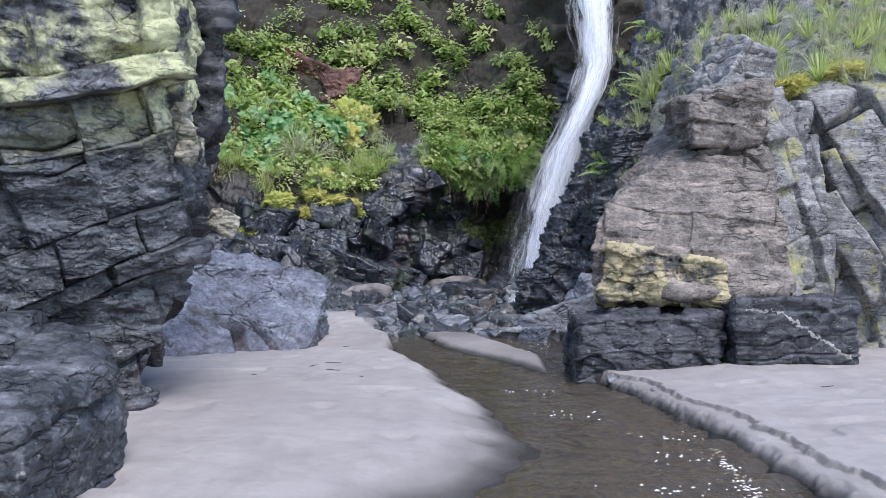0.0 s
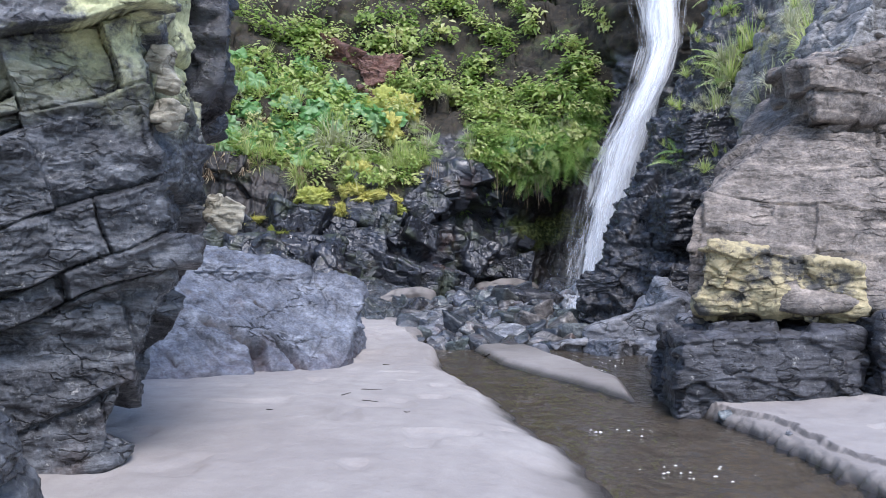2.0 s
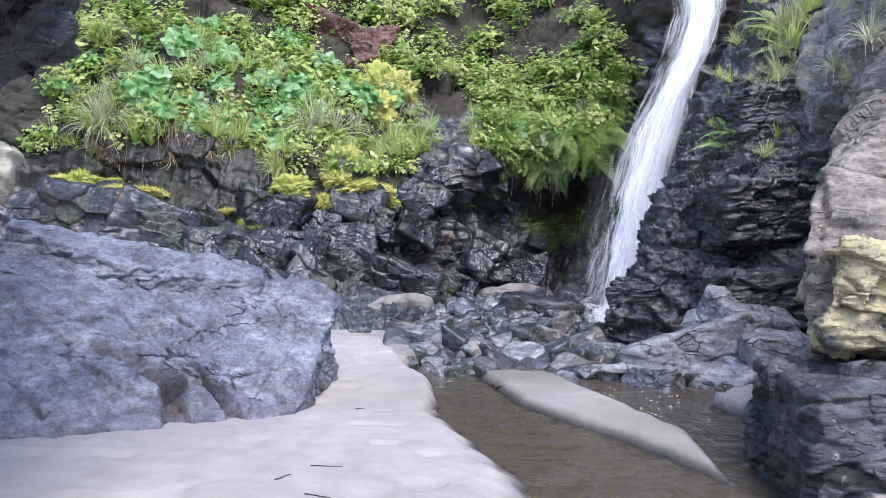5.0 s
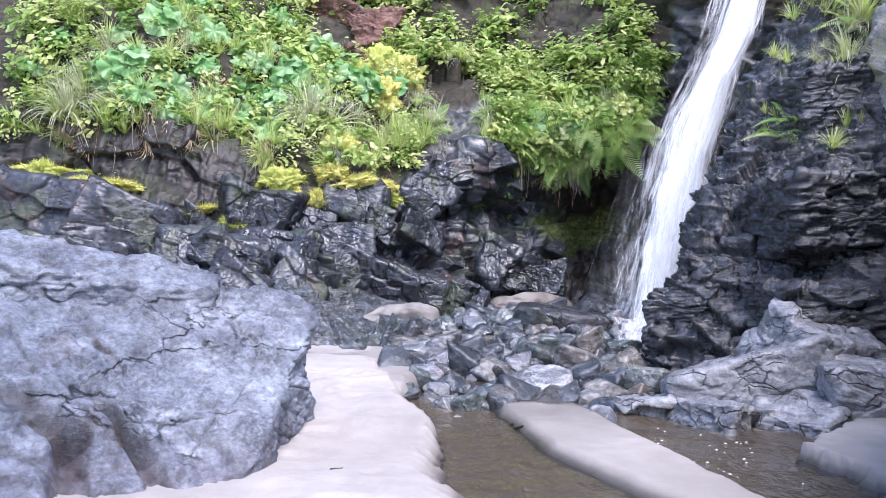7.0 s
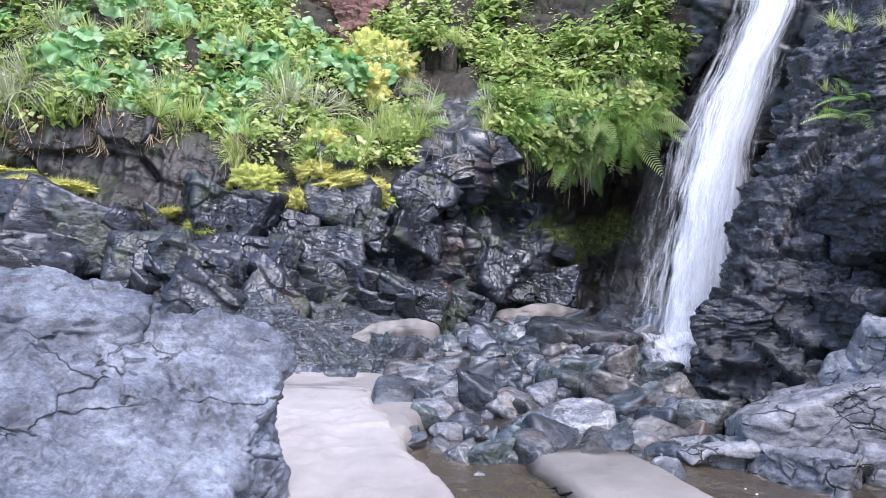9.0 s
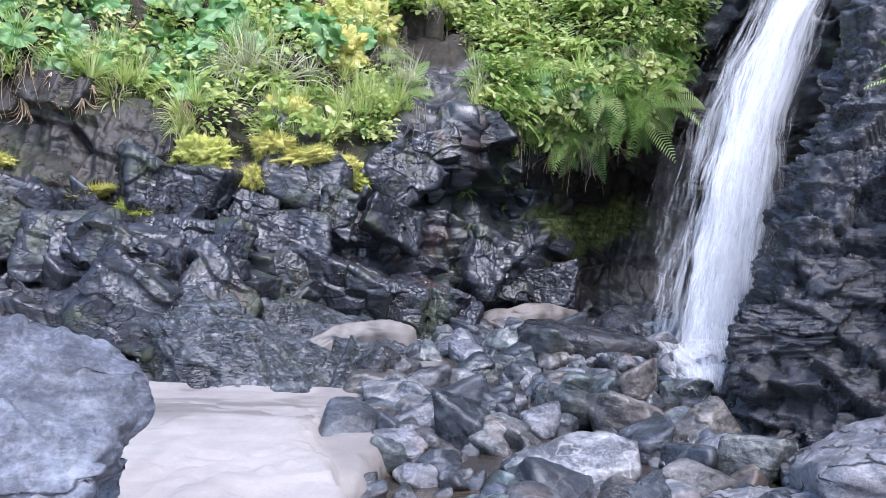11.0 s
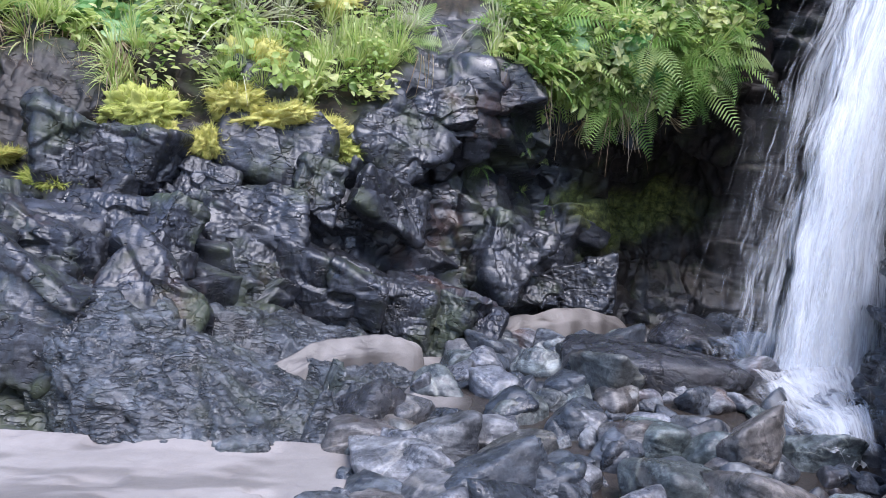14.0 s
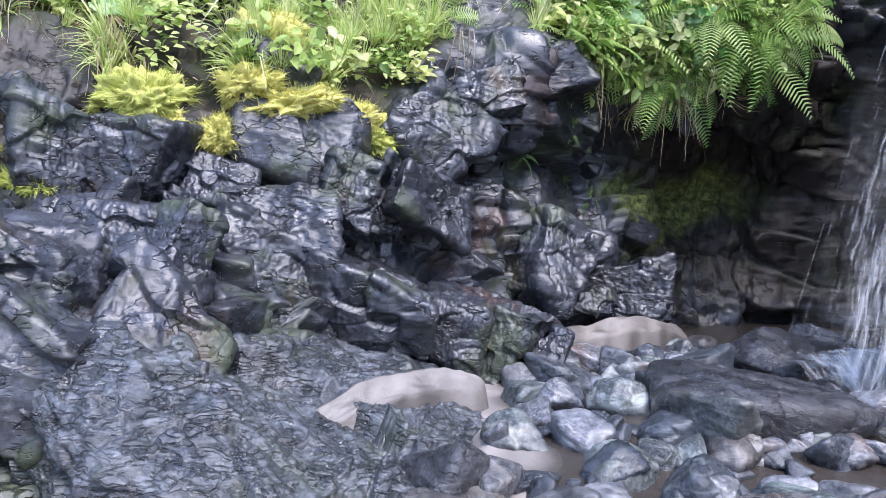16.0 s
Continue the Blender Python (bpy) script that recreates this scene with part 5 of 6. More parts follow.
middle = [stone((0, 0, -30), (0.24 * rng.uniform(0.8, 1.3), 0.2, 0.15 * rng.uniform(0.8, 1.2)), (0, 0, 0), 330 + k, n=20) for k in range(7)]
placed = 0
while placed < 80:
    x, y = rng.uniform(-1.7, 2.2), rng.uniform(15.9, 23.5)
    if (y < 17 and x < -0.9) or (y > 20 and x < -1.0) or x > 1.5 or (x > 0.9 and y > 19.6):
        continue
    z = float(ground_height(np.array([x]), np.array([y]))[0])
    s = rng.uniform(0.6, 1.25)
    ob = middle[placed % 7] if placed < 7 else copy_thing(middle[placed % 7], Matrix())
    ob.matrix_basis = pose(x, y, z + 0.05 * s, rng.uniform(-12, 12), rng.uniform(-12, 12), rng.uniform(0, 360)) @ Matrix.Diagonal((s, s * rng.uniform(0.8, 1.2), s, 1))
    placed += 1
small = [stone((0, 0, -30), (0.13 * rng.uniform(0.7, 1.3), 0.11, 0.085 * rng.uniform(0.7, 1.2)), (0, 0, 0), 300 + k, n=13, label="small wet pebble among the stones") for k in range(8)]
placed = 0
while placed < 160:
    x, y = rng.uniform(-1.9, 2.6), rng.uniform(15.6, 25.0)
    if x < -1.2 - 0.1 * (y - 16) * 0 and y < 17 or (y < 16.2 and -0.5 < x < 0.5) or (y > 21 and x < -0.9):
        continue
    z = float(ground_height(np.array([x]), np.array([y]))[0])
    s = rng.uniform(0.6, 1.7)
    ob = small[placed % 8] if placed < 8 else copy_thing(small[placed % 8], Matrix())
    ob.matrix_basis = pose(x, y, z + 0.03 * s, rng.uniform(-25, 25), rng.uniform(-25, 25), rng.uniform(0, 360)) @ Matrix.Diagonal((s, s, s, 1))
    placed += 1
pv, pf, count = [], [], 0
for k in range(260):
    x, y = rng.uniform(-1.7, 2.0), rng.uniform(16.0, 24.0)
    if (y > 20 and x < -1.1) or (y > 20 and x > 1.2):
        continue
    me = small[k % 8].data
    co = np.empty(len(me.vertices) * 3, np.float32)
    me.vertices.foreach_get("co", co)
    ids = np.empty(len(me.loops), np.int32)
    me.loops.foreach_get("vertex_index", ids)
    q = co.reshape(-1, 3) @ turned(rng.uniform(-30, 30), rng.uniform(-30, 30), rng.uniform(0, 360)).T * rng.uniform(0.4, 1.1)
    pv.append(q + np.array([x, y, float(ground_height(np.array([x]), np.array([y]))[0]) + 0.02]))
    pf.append(ids.reshape(-1, len(ids) // len(me.polygons)) + count)
    count += len(q)
tagged(new("pebbles", mesh_of("pebbles", np.concatenate(pv), np.concatenate(pf), ROCK_STONE)), "small wet pebbles filling the gaps between stones", "pebbles", kind="stuff")


# ---- the waterfall ----
def fall_line(t):
    """Centre and half width of the fall, from its head (0) to its foot (1)."""
    ks = [0, 0.18, 0.32, 0.42, 0.5, 0.62, 0.8, 1.0]
    c = np.stack([np.interp(t, ks, a) for a in ([4.35, 4.3, 4.3, 3.9, 3.5, 3.05, 2.75, 2.5], [24.0, 23.4, 22.8, 22.3, 22.1, 22.0, 21.9, 21.7], [11.5, 9.2, 7.3, 6.2, 5.3, 4.0, 2.4, 0.6])], -1)
    return c, np.interp(t, ks, [0.6, 0.56, 0.43, 0.4, 0.44, 0.52, 0.64, 0.82])


def fall_sheet(name, material, shift, wide, seed, label, parent, nu=60, nv=240, bulge=0.25, t0=0.0, t1=1.0):
    u, t = (a.ravel() for a in np.meshgrid(np.linspace(0, 1, nu), np.linspace(t0, t1, nv)))
    c, w = fall_line(t)
    k = (u - 0.5) * 2
    edge = 0.12 * fbm(np.stack([u * 0 + 5, t * 14, u * 2], 1), 3, seed)
    v = c + np.array(shift)
    v[:, 0] += k * w * wide + edge * k
    v[:, 1] += -bulge * (1 - k * k) + 0.035 * fbm(np.stack([u * 9, t * 5, u * 0], 1), 3, seed + 1) + 0.25 * k * w
    return part(name, mesh_of(name, v, quads(nu, nv), material, uv=np.stack([u, t * 6 + seed], 1)), parent, label)


waterfall = tagged(new("waterfall"), "white waterfall fanning down over black rock into stones", "waterfall")
waterfall.location = (2.6, 21.6, 0.85)
inv = Matrix.Translation((-2.6, -21.6, -0.85))
for name, material, shift, wide, seed in (("water_core", FALL_CORE, (0.05, 0.12, 0), 0.85, 1), ("water_core", FALL_CORE, (0.02, 0.0, 0), 1.0, 2), ("water_core", FALL_CORE, (0.0, -0.1, 0), 1.1, 5), ("water_veil", FALL_VEIL, (-0.1, -0.2, 0), 1.3, 3), ("water_veil", FALL_VEIL, (-0.22, 0.2, 0), 1.7, 4), ("water_veil", FALL_VEIL, (0.12, -0.26, 0), 1.3, 6)):
    fall_sheet(name, material, shift, wide, seed, "", waterfall).matrix_basis = inv
u, t = (a.ravel() for a in np.meshgrid(np.linspace(0, 1, 40), np.linspace(0, 1, 70)))
k = (u - 0.5) * 2
for wide, lift, seed, material in ((0.85, 0.0, 9, FALL_SPLASH), (1.1, 0.03, 12, FALL_VEIL), (1.25, 0.06, 10, FALL_VEIL), (1.45, 0.1, 11, FALL_VEIL)):
    cas = np.stack([np.interp(t, [0, 0.4, 1], [2.5, 2.25, 1.75]) + k * wide * np.interp(t, [0, 0.5, 1], [1.0, 0.75, 0.3]), np.interp(t, [0, 1], [22.9, 19.3]) + 0.1 * k, 1.14 + lift - 0.5 * t + 0.05 * np.sin(t * 16 + 2 * k) - 0.05 * k * k + 0.07 * fbm(np.stack([u * 5, t * 6, u * 0], 1), 4, seed)], 1)
    part("cascade", mesh_of("cascade", cas, quads(40, 70), material, uv=np.stack([u + 0.0, t * 3 + seed], 1)), waterfall, "white water running out over stones", inv)
fall_sheet("water_veil", FALL_MIST, (-0.5, 0.25, 0), 1.4, 8, "", waterfall, t0=0.66).matrix_basis = inv
n = 800
t0 = rng.uniform(0.42, 0.97, n)
side = np.clip(rng.normal(-0.4, 0.8, n), -1.9, 1.25)
ln = rng.uniform(0.008, 0.03, n)
verts, faces = [], []
for k in range(n):
    pts = []
    for s in np.linspace(0, 1, 4):
        c, w = fall_line(min(t0[k] + s * ln[k], 1.0))
        pts.append(c + np.array([side[k] * w, -0.3 * (1 - min(abs(side[k]), 1)) - 0.12, 0]))
    b = len(verts)
    r = rng.uniform(0.0015, 0.004)
    for s, p in zip((0.3, 1, 1, 0.2), pts):
        verts += [p + np.array([-r * s, 0, 0]), p + np.array([r * s, 0, 0])]
    faces += [(b + 2 * j, b + 2 * j + 1, b + 2 * j + 3, b + 2 * j + 2) for j in range(3)]
spray_mat = Nodes("spray").set(Base_Color=(0.86, 0.9, 0.95), Roughness=0.3, Alpha=0.11)
spray = part("spray", mesh_of("spray", np.array(verts), np.array(faces), spray_mat), waterfall, "", inv)
tagged(spray, kind="stuff")


# ---- plants ----
def blades(n, length, width, spread, droop, seed, up=1.0):
    """A tuft of arching blades about the origin, rising along z."""
    r = np.random.RandomState(seed)
    v, f = [], []
    for _ in range(n):
        a, lean = r.uniform(0, 2 * math.pi), spread * r.uniform(0.1, 1)
        l, w = length * r.uniform(0.55, 1.1), width * r.uniform(0.6, 1.2)
        d = np.array((math.cos(a), math.sin(a), 0))
        s = np.array((-math.sin(a), math.cos(a), 0))
        base = d * r.uniform(0, 0.12) * length * 0.5
        b = len(v)
        for j in range(5):
            t = j / 4
            p = base + d * (lean * l * t) + np.array((0, 0, up * l * (t - droop * lean * t * t * 1.6)))
            half = w * (1 - t ** 1.6) * 0.5 + 0.0006
            v += [p - s * half, p + s * half]
        f += [(b + 2 * j, b + 2 * j + 1, b + 2 * j + 3, b + 2 * j + 2) for j in range(4)]
    return np.array(v), np.array(f)


def stand(x, z, out=0.75, sink=0.03, spin=0.0, size=1.0):
    """A pose on the cliff: z of the plant leans out from the face and up."""
    p, nrm = on_cliff(x, z, sink)
    up = (nrm * out + Vector((0, 0, 1)) * (1 - out * 0.5)).normalized()
    q = up.to_track_quat("Z", "Y").to_matrix().to_4x4()
    return Matrix.Translation(p) @ q @ pose(0, 0, 0, 0, 0, spin) @ Matrix.Diagonal((size, size, size, 1))


def sow(kinds, spots, label, category, group, low, high, out=0.75, seed=1):
    r = np.random.RandomState(seed)
    for k, (x, z) in enumerate(spots):
        ob = copy_thing(kinds[k % len(kinds)], Matrix())
        ob.matrix_basis = stand(x, z, out, 0.03, r.uniform(0, 360), r.uniform(low, high))
        tagged(ob, label, category, group)


def discard(ob):
    for o in (*ob.children_recursive, ob):
        bpy.data.objects.remove(o)


def bare(x, z):
    return (-1.75 < x < -0.75 and 3.5 < z < 5.4) or (-2.1 < x < -0.85 and 5.2 < z < 6.4) or (-4.8 < x < -3.2 and 6.6 < z < 7.6) or (z > 7.4 and x > -1.5 and (x + z) % 1.7 > 0.6)


def scatter(n, seed, x0=-10.5, x1=3.2, h0=0.0, h1=3.0, power=1.0, keep_moss=True):
    r = np.random.RandomState(seed)
    spots = []
    while len(spots) < n:
        x = r.uniform(x0, x1)
        z = lower_edge(x) + h0 + (h1 - h0) * r.uniform() ** power
        patch = float(vnoise(np.array([[x * 0.9, z * 1.1, seed * 3.7]]), 71)[0])
        if -4.9 < x < -2.1 and z < 3.6 and keep_moss:
            continue
        if not bare(x, z) and patch > -0.45 + 0.09 * max(0.0, z - 5.5):
            spots.append((x, z))
    return spots


def small_leaves(name, n, spots, size, material, seed, lift=0.22, label="", spread=0.2, long=1.0):
    """Thousands of small bent leaves on the cliff, in one mesh."""
    r = np.random.RandomState(seed)
    idx = r.randint(0, len(spots), n)
    base = [on_cliff(x, z) for x, z in spots]
    p = np.array([b[0] for b in base])[idx] + r.normal(0, spread, (n, 3)) * np.array((1, 0.25, 0.9))
    nrm = np.array([b[1] for b in base])[idx]
    p = p + nrm * r.uniform(0, lift, (n, 1)) + np.array((0, 0, 0.04))
    h = nrm * 0.75 + r.normal(0, 0.42, (n, 3)) + np.array((0, 0, 0.7))
    h /= np.linalg.norm(h, axis=1, keepdims=True)
    d = r.normal(0, 0.6, (n, 3)) + nrm * 0.5 + np.array((0, 0, -0.3))
    d -= h * (d * h).sum(1, keepdims=True)
    d /= np.linalg.norm(d, axis=1, keepdims=True)
    s = np.cross(h, d)
    k = size * (r.uniform(0.45, 1.7, len(spots))[idx] * r.uniform(0.7, 1.2, n))[:, None]
    tpl = np.array([(0, 0, 0), (0.32, 0.4, 0.10), (0, 0.45, -0.02), (-0.32, 0.4, 0.10), (0.2, 0.8, 0.02), (0, 1, -0.12), (-0.2, 0.8, 0.02)])
    v = p[:, None, :] + k[:, None, :] * (tpl[None, :, 0:1] * s[:, None, :] + long * tpl[None, :, 1:2] * d[:, None, :] + tpl[None, :, 2:3] * h[:, None, :])
    tri = np.array([(0, 1, 2), (0, 2, 3), (2, 1, 4), (2, 4, 5), (2, 5, 6), (2, 6, 3)])
    f = (np.arange(n)[:, None, None] * 7 + tri[None]).reshape(-1, 3)
    tone = np.clip(r.uniform(0, 1, len(spots))[idx] ** 1.2 * 0.85 + r.uniform(-0.1, 0.25, n), 0, 1)
    return tagged(new(name, mesh_of(name, v.reshape(-1, 3), f, material, tone=np.repeat(tone, 7))), label, "plants", kind="stuff")


green = scatter(430, 11, h0=0.0, h1=3.4, power=1.1)
small_leaves("undergrowth", 13000, green, 0.11, LEAF_HERB, 12, 0.34, "dense mixed green undergrowth on the wet cliff", 0.11)
right_green = scatter(80, 13, -0.5, 2.8, 0.0, 2.2)
small_leaves("undergrowth", 3600, right_green, 0.11, LEAF_HERB, 14, 0.45, "leafy green growth overhanging beside the waterfall", 0.10, 1.3)
high_green = scatter(330, 15, -11, 3.6, 2.4, 8.0, keep_moss=False)
small_leaves("undergrowth", 13000, high_green, 0.14, LEAF_HERB, 16, 0.4, "sparse scrub high on the cliff", 0.15)

small_leaves("undergrowth", 5200, scatter(130, 37, -0.8, 3.4, 1.6, 5.5, keep_moss=False), 0.1, LEAF_HERB, 18, 0.4, "brown-green growth hanging above the fall's recess", 0.12, 1.5)

v, f = blades(70, 0.5, 0.014, 0.9, 0.55, 1)
tuft_a = new("grass_tuft", mesh_of("grass_tuft", v, f, LEAF_GRASS))
v, f = blades(46, 0.42, 0.022, 0.75, 0.35, 2)
tuft_b = new("grass_tuft", mesh_of("grass_tuft", v, f, LEAF_GRASS))
v, f = blades(90, 0.55, 0.010, 1.0, 0.75, 3)
tuft_c = new("grass_tussock", mesh_of("grass_tussock", v, f, LEAF_PALE))
v, f = blades(40, 0.5, 0.010, 0.8, 0.9, 4, -1.0)
dry_a = new("dry_tuft", mesh_of("dry_tuft", v, f, LEAF_DRY))
sow([tuft_a, tuft_b, tuft_a, tuft_c], scatter(230, 21, -10, -0.4, -0.05, 3.4, 1.3) + scatter(34, 29, -0.4, 2.8, 0.2, 2.2), "arching green grass tuft on the cliff", "grass", "grass tufts on the cliff", 0.7, 1.7, 0.8, 22)
sow([tuft_b, tuft_a], scatter(44, 23, -3.8, -1.9, 0.2, 1.2), "upright bright green grass tuft above the moss", "grass", "grass tufts on the cliff", 0.7, 1.2, 0.45, 24)
sow([dry_a], scatter(150, 25, -9.5, 2.6, -0.25, 0.5) + scatter(90, 35, -9.5, 2.6, 0.4, 3.4) + scatter(46, 36, -0.6, 3.3, 1.2, 5.0), "dry brown grass hanging over the edge", "grass", "dry hanging grass", 0.8, 1.6, 0.8, 26)
sow([tuft_c], [(-8.9, 4.9), (-9.2, 5.0), (-8.6, 4.9), (-4.3, 4.75), (-3.9, 4.7), (-8.9, 4.6), (-3.4, 4.9)], "large pale grass tussock drooping over rock", "grass", "pale tussocks", 1.9, 2.8, 0.9, 28)


# broad lobed leaves on stalks
def lobed_leaf(seed):
    r = np.random.RandomState(seed)
    rings, spokes = 4, 36
    v = [(0, 0, 0)]
    for j in range(1, rings + 1):
        for k in range(spokes):
            a = 2 * math.pi * k / spokes
            lobe = 0.8 + 0.2 * abs(math.cos(3.5 * a)) + 0.05 * r.uniform(-1, 1)
            notch = 0.35 + 0.65 * min(1, abs(math.atan2(math.sin(a), math.cos(a))) / 0.5)
            rad = 0.5 * j / rings * lobe * notch
            v.append((rad * math.cos(a), rad * math.sin(a), 0.16 * (j / rings) ** 1.6 * (0.6 + 0.4 * math.cos(7 * a)) - 0.1 * (j / rings) ** 3))
    f = []
    for k in range(spokes):
        f.append((0, 1 + k, 1 + (k + 1) % spokes, 1 + (k + 1) % spokes))
        for j in range(rings - 1):
            a, b = 1 + j * spokes + k, 1 + j * spokes + (k + 1) % spokes
            f.append((a, a + spokes, b + spokes, b))
    tri = []
    for q in f:
        tri.append(q[:3])
        if q[2] != q[3]:
            tri.append((q[0], q[2], q[3]))
    return mesh_of("leaf", np.array(v), np.array(tri), LEAF_BROAD)


def stalk_mesh():
    v, f = [], []
    for j in range(5):
        for k in range(5):
            a = 2 * math.pi * k / 5
            v.append((0.012 * math.cos(a), 0.012 * math.sin(a), j / 4))
    for j in range(4):
        for k in range(5):
            a, b = j * 5 + k, j * 5 + (k + 1) % 5
            f.append((a, b, b + 5, a + 5))
    return mesh_of("stalk", np.array(v), np.array(f), LEAF_FERN)


LEAVES, STALK = [lobed_leaf(k) for k in range(3)], stalk_mesh()


def broad_plant(seed, count):
    r = np.random.RandomState(seed)
    plant = new("broad_leaf_plant")
    for k in range(count):
        a, l = 360 * k / count + r.uniform(-25, 25), r.uniform(0.3, 0.6)
        m = pose(0, 0, 0, 0, 0, a) @ pose(0, 0, 0, 0, r.uniform(20, 60), 0)
        part("stalk", STALK, plant, "", m @ Matrix.Diagonal((1, 1, l, 1)))
        s = r.uniform(0.65, 1.15)
        part("leaf", LEAVES[k % 3], plant, "", m @ pose(0, 0, l) @ pose(0, 0, 0, 0, r.uniform(-15, 35), 180) @ Matrix.Diagonal((s, s, s, 1)))
    return plant


broad = [broad_plant(40 + k, 5 + k % 2) for k in range(3)]
spots = [(-6.9, 5.1), (-6.2, 5.3), (-5.6, 5.2), (-7.4, 5.4), (-6.6, 5.7), (-5.9, 5.9), (-5.1, 5.6), (-7.9, 5.8), (-7.0, 6.3), (-5.3, 6.3), (-4.7, 6.0), (-8.3, 6.4), (-6.1, 6.7), (-3.9, 5.6), (-3.4, 5.5), (-2.8, 5.6), (-7.6, 4.9), (-6.4, 4.8),
         (-9.6, 6.2), (-10.0, 5.6), (-4.4, 5.2), (0.5, 4.9), (1.2, 4.9), (-5.7, 7.4), (-7.2, 7.3), (-5.0, 5.0), (1.6, 4.7)] + [(-8.2 + 0.37 * k, 5.25 + 0.55 * ((k * 7) % 5) / 4) for k in range(15)] + [(-6.3, 5.0), (-5.5, 4.75), (-7.1, 4.75), (-4.9, 4.6), (-3.7, 6.0)]
sow(broad, spots, "cluster of large lobed pale green leaves", "plant", "broad-leaved plants", 0.4, 0.72, 0.9, 43)
sow(broad, [(-5.35, 6.9), (-3.95, 6.25), (-6.7, 6.5), (-4.6, 6.5), (-7.6, 6.6), (-8.3, 5.4)], "plant with very large lobed green leaves", "plant", "broad-leaved plants", 0.62, 0.85, 0.9, 44)


def frond_mesh():
    """One fern frond, 1 long, arching out along x and drooping."""
    v, f = [], []
    for j in range(20):
        t = (j + 1) / 21
        x, z = t * 0.92, 0.35 * t - 0.62 * t * t
        l = 0.16 * math.sin(math.pi * min(1, t * 0.85 + 0.15)) + 0.01
        for side in (-1, 1):
            b = len(v)
            w = 0.0095
            v += [(x - w, 0, z), (x + w, 0, z), (x + w + l * 0.25, side * l * 0.6, z - 0.02), (x - w + l * 0.2, side * l * 0.6, z - 0.02), (x + l * 0.4, side * l, z - 0.05)]
            f += [(b, b + 1, b + 2, b + 3), (b + 3, b + 2, b + 4, b + 4)]
    v += [(0, -0.006, 0), (0, 0.006, 0)]
    tri = []
    for q in f:
        tri.append(q[:3])
        if q[2] != q[3]:
            tri.append((q[0], q[2], q[3]))
    return mesh_of("frond", np.array(v, float), np.array(tri), LEAF_FERN)


FROND = frond_mesh()


def fern(seed, count):
    r = np.random.RandomState(seed)
    plant = new("fern")
    for k in range(count):
        s = r.uniform(0.6, 1.0)
        part("frond", FROND, plant, "", pose(0, 0, 0, 0, 0, 360 * k / count + r.uniform(-20, 20)) @ pose(0, 0, 0, 0, r.uniform(-45, 10), 0) @ Matrix.Diagonal((s, s, s, 1)))
    return plant


ferns = [fern(50 + k, 6 + k) for k in range(3)]
spots = scatter(84, 52, -0.4, 2.9, -0.05, 1.5) + scatter(22, 53, -9, -1, 0.3, 3) + [(1.3, 4.25), (1.6, 4.3), (1.9, 4.4), (2.3, 4.6), (1.0, 4.3), (0.2, 4.5), (2.6, 4.9), (-0.4, 4.9)]
sow(ferns, spots, "green fern with drooping toothed fronds", "fern", "ferns on the cliff", 0.7, 1.3, 1.0, 54)
small_fern = scatter(8, 55, -0.4, 0.4, -1.5, -0.6)
sow([tuft_b, ferns[0]], small_fern + [(-0.15, 3.3), (-0.6, 3.2), (0.2, 3.6)], "small plant rooted in the wet rock", "plant", "small plants on wet rock", 0.25, 0.45, 0.8, 56)
from mathutils.bvhtree import BVHTree


def on_rock(ob, x, z, y=4.0):
    """The first place of a rock that is met going back from x, y, z."""
    me = ob.data
    co = np.empty(len(me.vertices) * 3, np.float32)
    me.vertices.foreach_get("co", co)
    key = ob.name
    if key not in TREES:
        TREES[key] = BVHTree.FromPolygons([tuple(p) for p in co.reshape(-1, 3).tolist()], [tuple(p.vertices) for p in me.polygons])
    p, nrm, _, _ = TREES[key].ray_cast(Vector((x, y, z)), Vector((0, 1, 0)))
    return p, nrm


TREES = {}


def sow_on(ob, kinds, spots, label, category, group, low, high, seed):
    r = np.random.RandomState(seed)
    for k, (x, z) in enumerate(spots):
        p, nrm = on_rock(ob, x, z)
        if p is None:
            continue
        up = (nrm * 0.5 + Vector((0, -0.1, 1))).normalized()
        s = r.uniform(low, high)
        thing = copy_thing(kinds[k % len(kinds)], Matrix())
        thing.matrix_basis = Matrix.Translation(p - nrm * 0.03) @ up.to_track_quat("Z", "Y").to_matrix().to_4x4() @ pose(0, 0, 0, 0, 0, r.uniform(0, 360)) @ Matrix.Diagonal((s, s, s, 1))
        tagged(thing, label, category, group)


r = np.random.RandomState(77)
spots = [(4.0 + r.normal(0, 0.35), 4.3 + r.normal(0, 0.5)) for _ in range(14)] + [(4.5 + r.normal(0, 0.4), 5.6 + r.normal(0, 0.7)) for _ in range(28)] + [(5.3 + r.normal(0, 0.5), 6.8 + r.normal(0, 0.8)) for _ in range(24)] + [(3.9, 5.0), (3.5, 3.9), (4.9, 7.0), (5.2, 7.4), (4.7, 6.6), (4.4, 3.9)]
sow_on(dark_rock, [tuft_a, tuft_b, dry_a, tuft_a, tuft_b, tuft_c, ferns[1]], spots, "green grass and fern clump on black rock", "grass", "plants on the black rock", 0.4, 1.0, 78)
spots = [(r.uniform(5.0, 8.0), r.uniform(4.6, 7.2)) for _ in range(36)]
sow_on(bank_wall, [tuft_a, tuft_c, tuft_b], spots, "grass tuft along the top of the rock wall", "grass", "plants on the rock wall", 0.5, 1.1, 79)
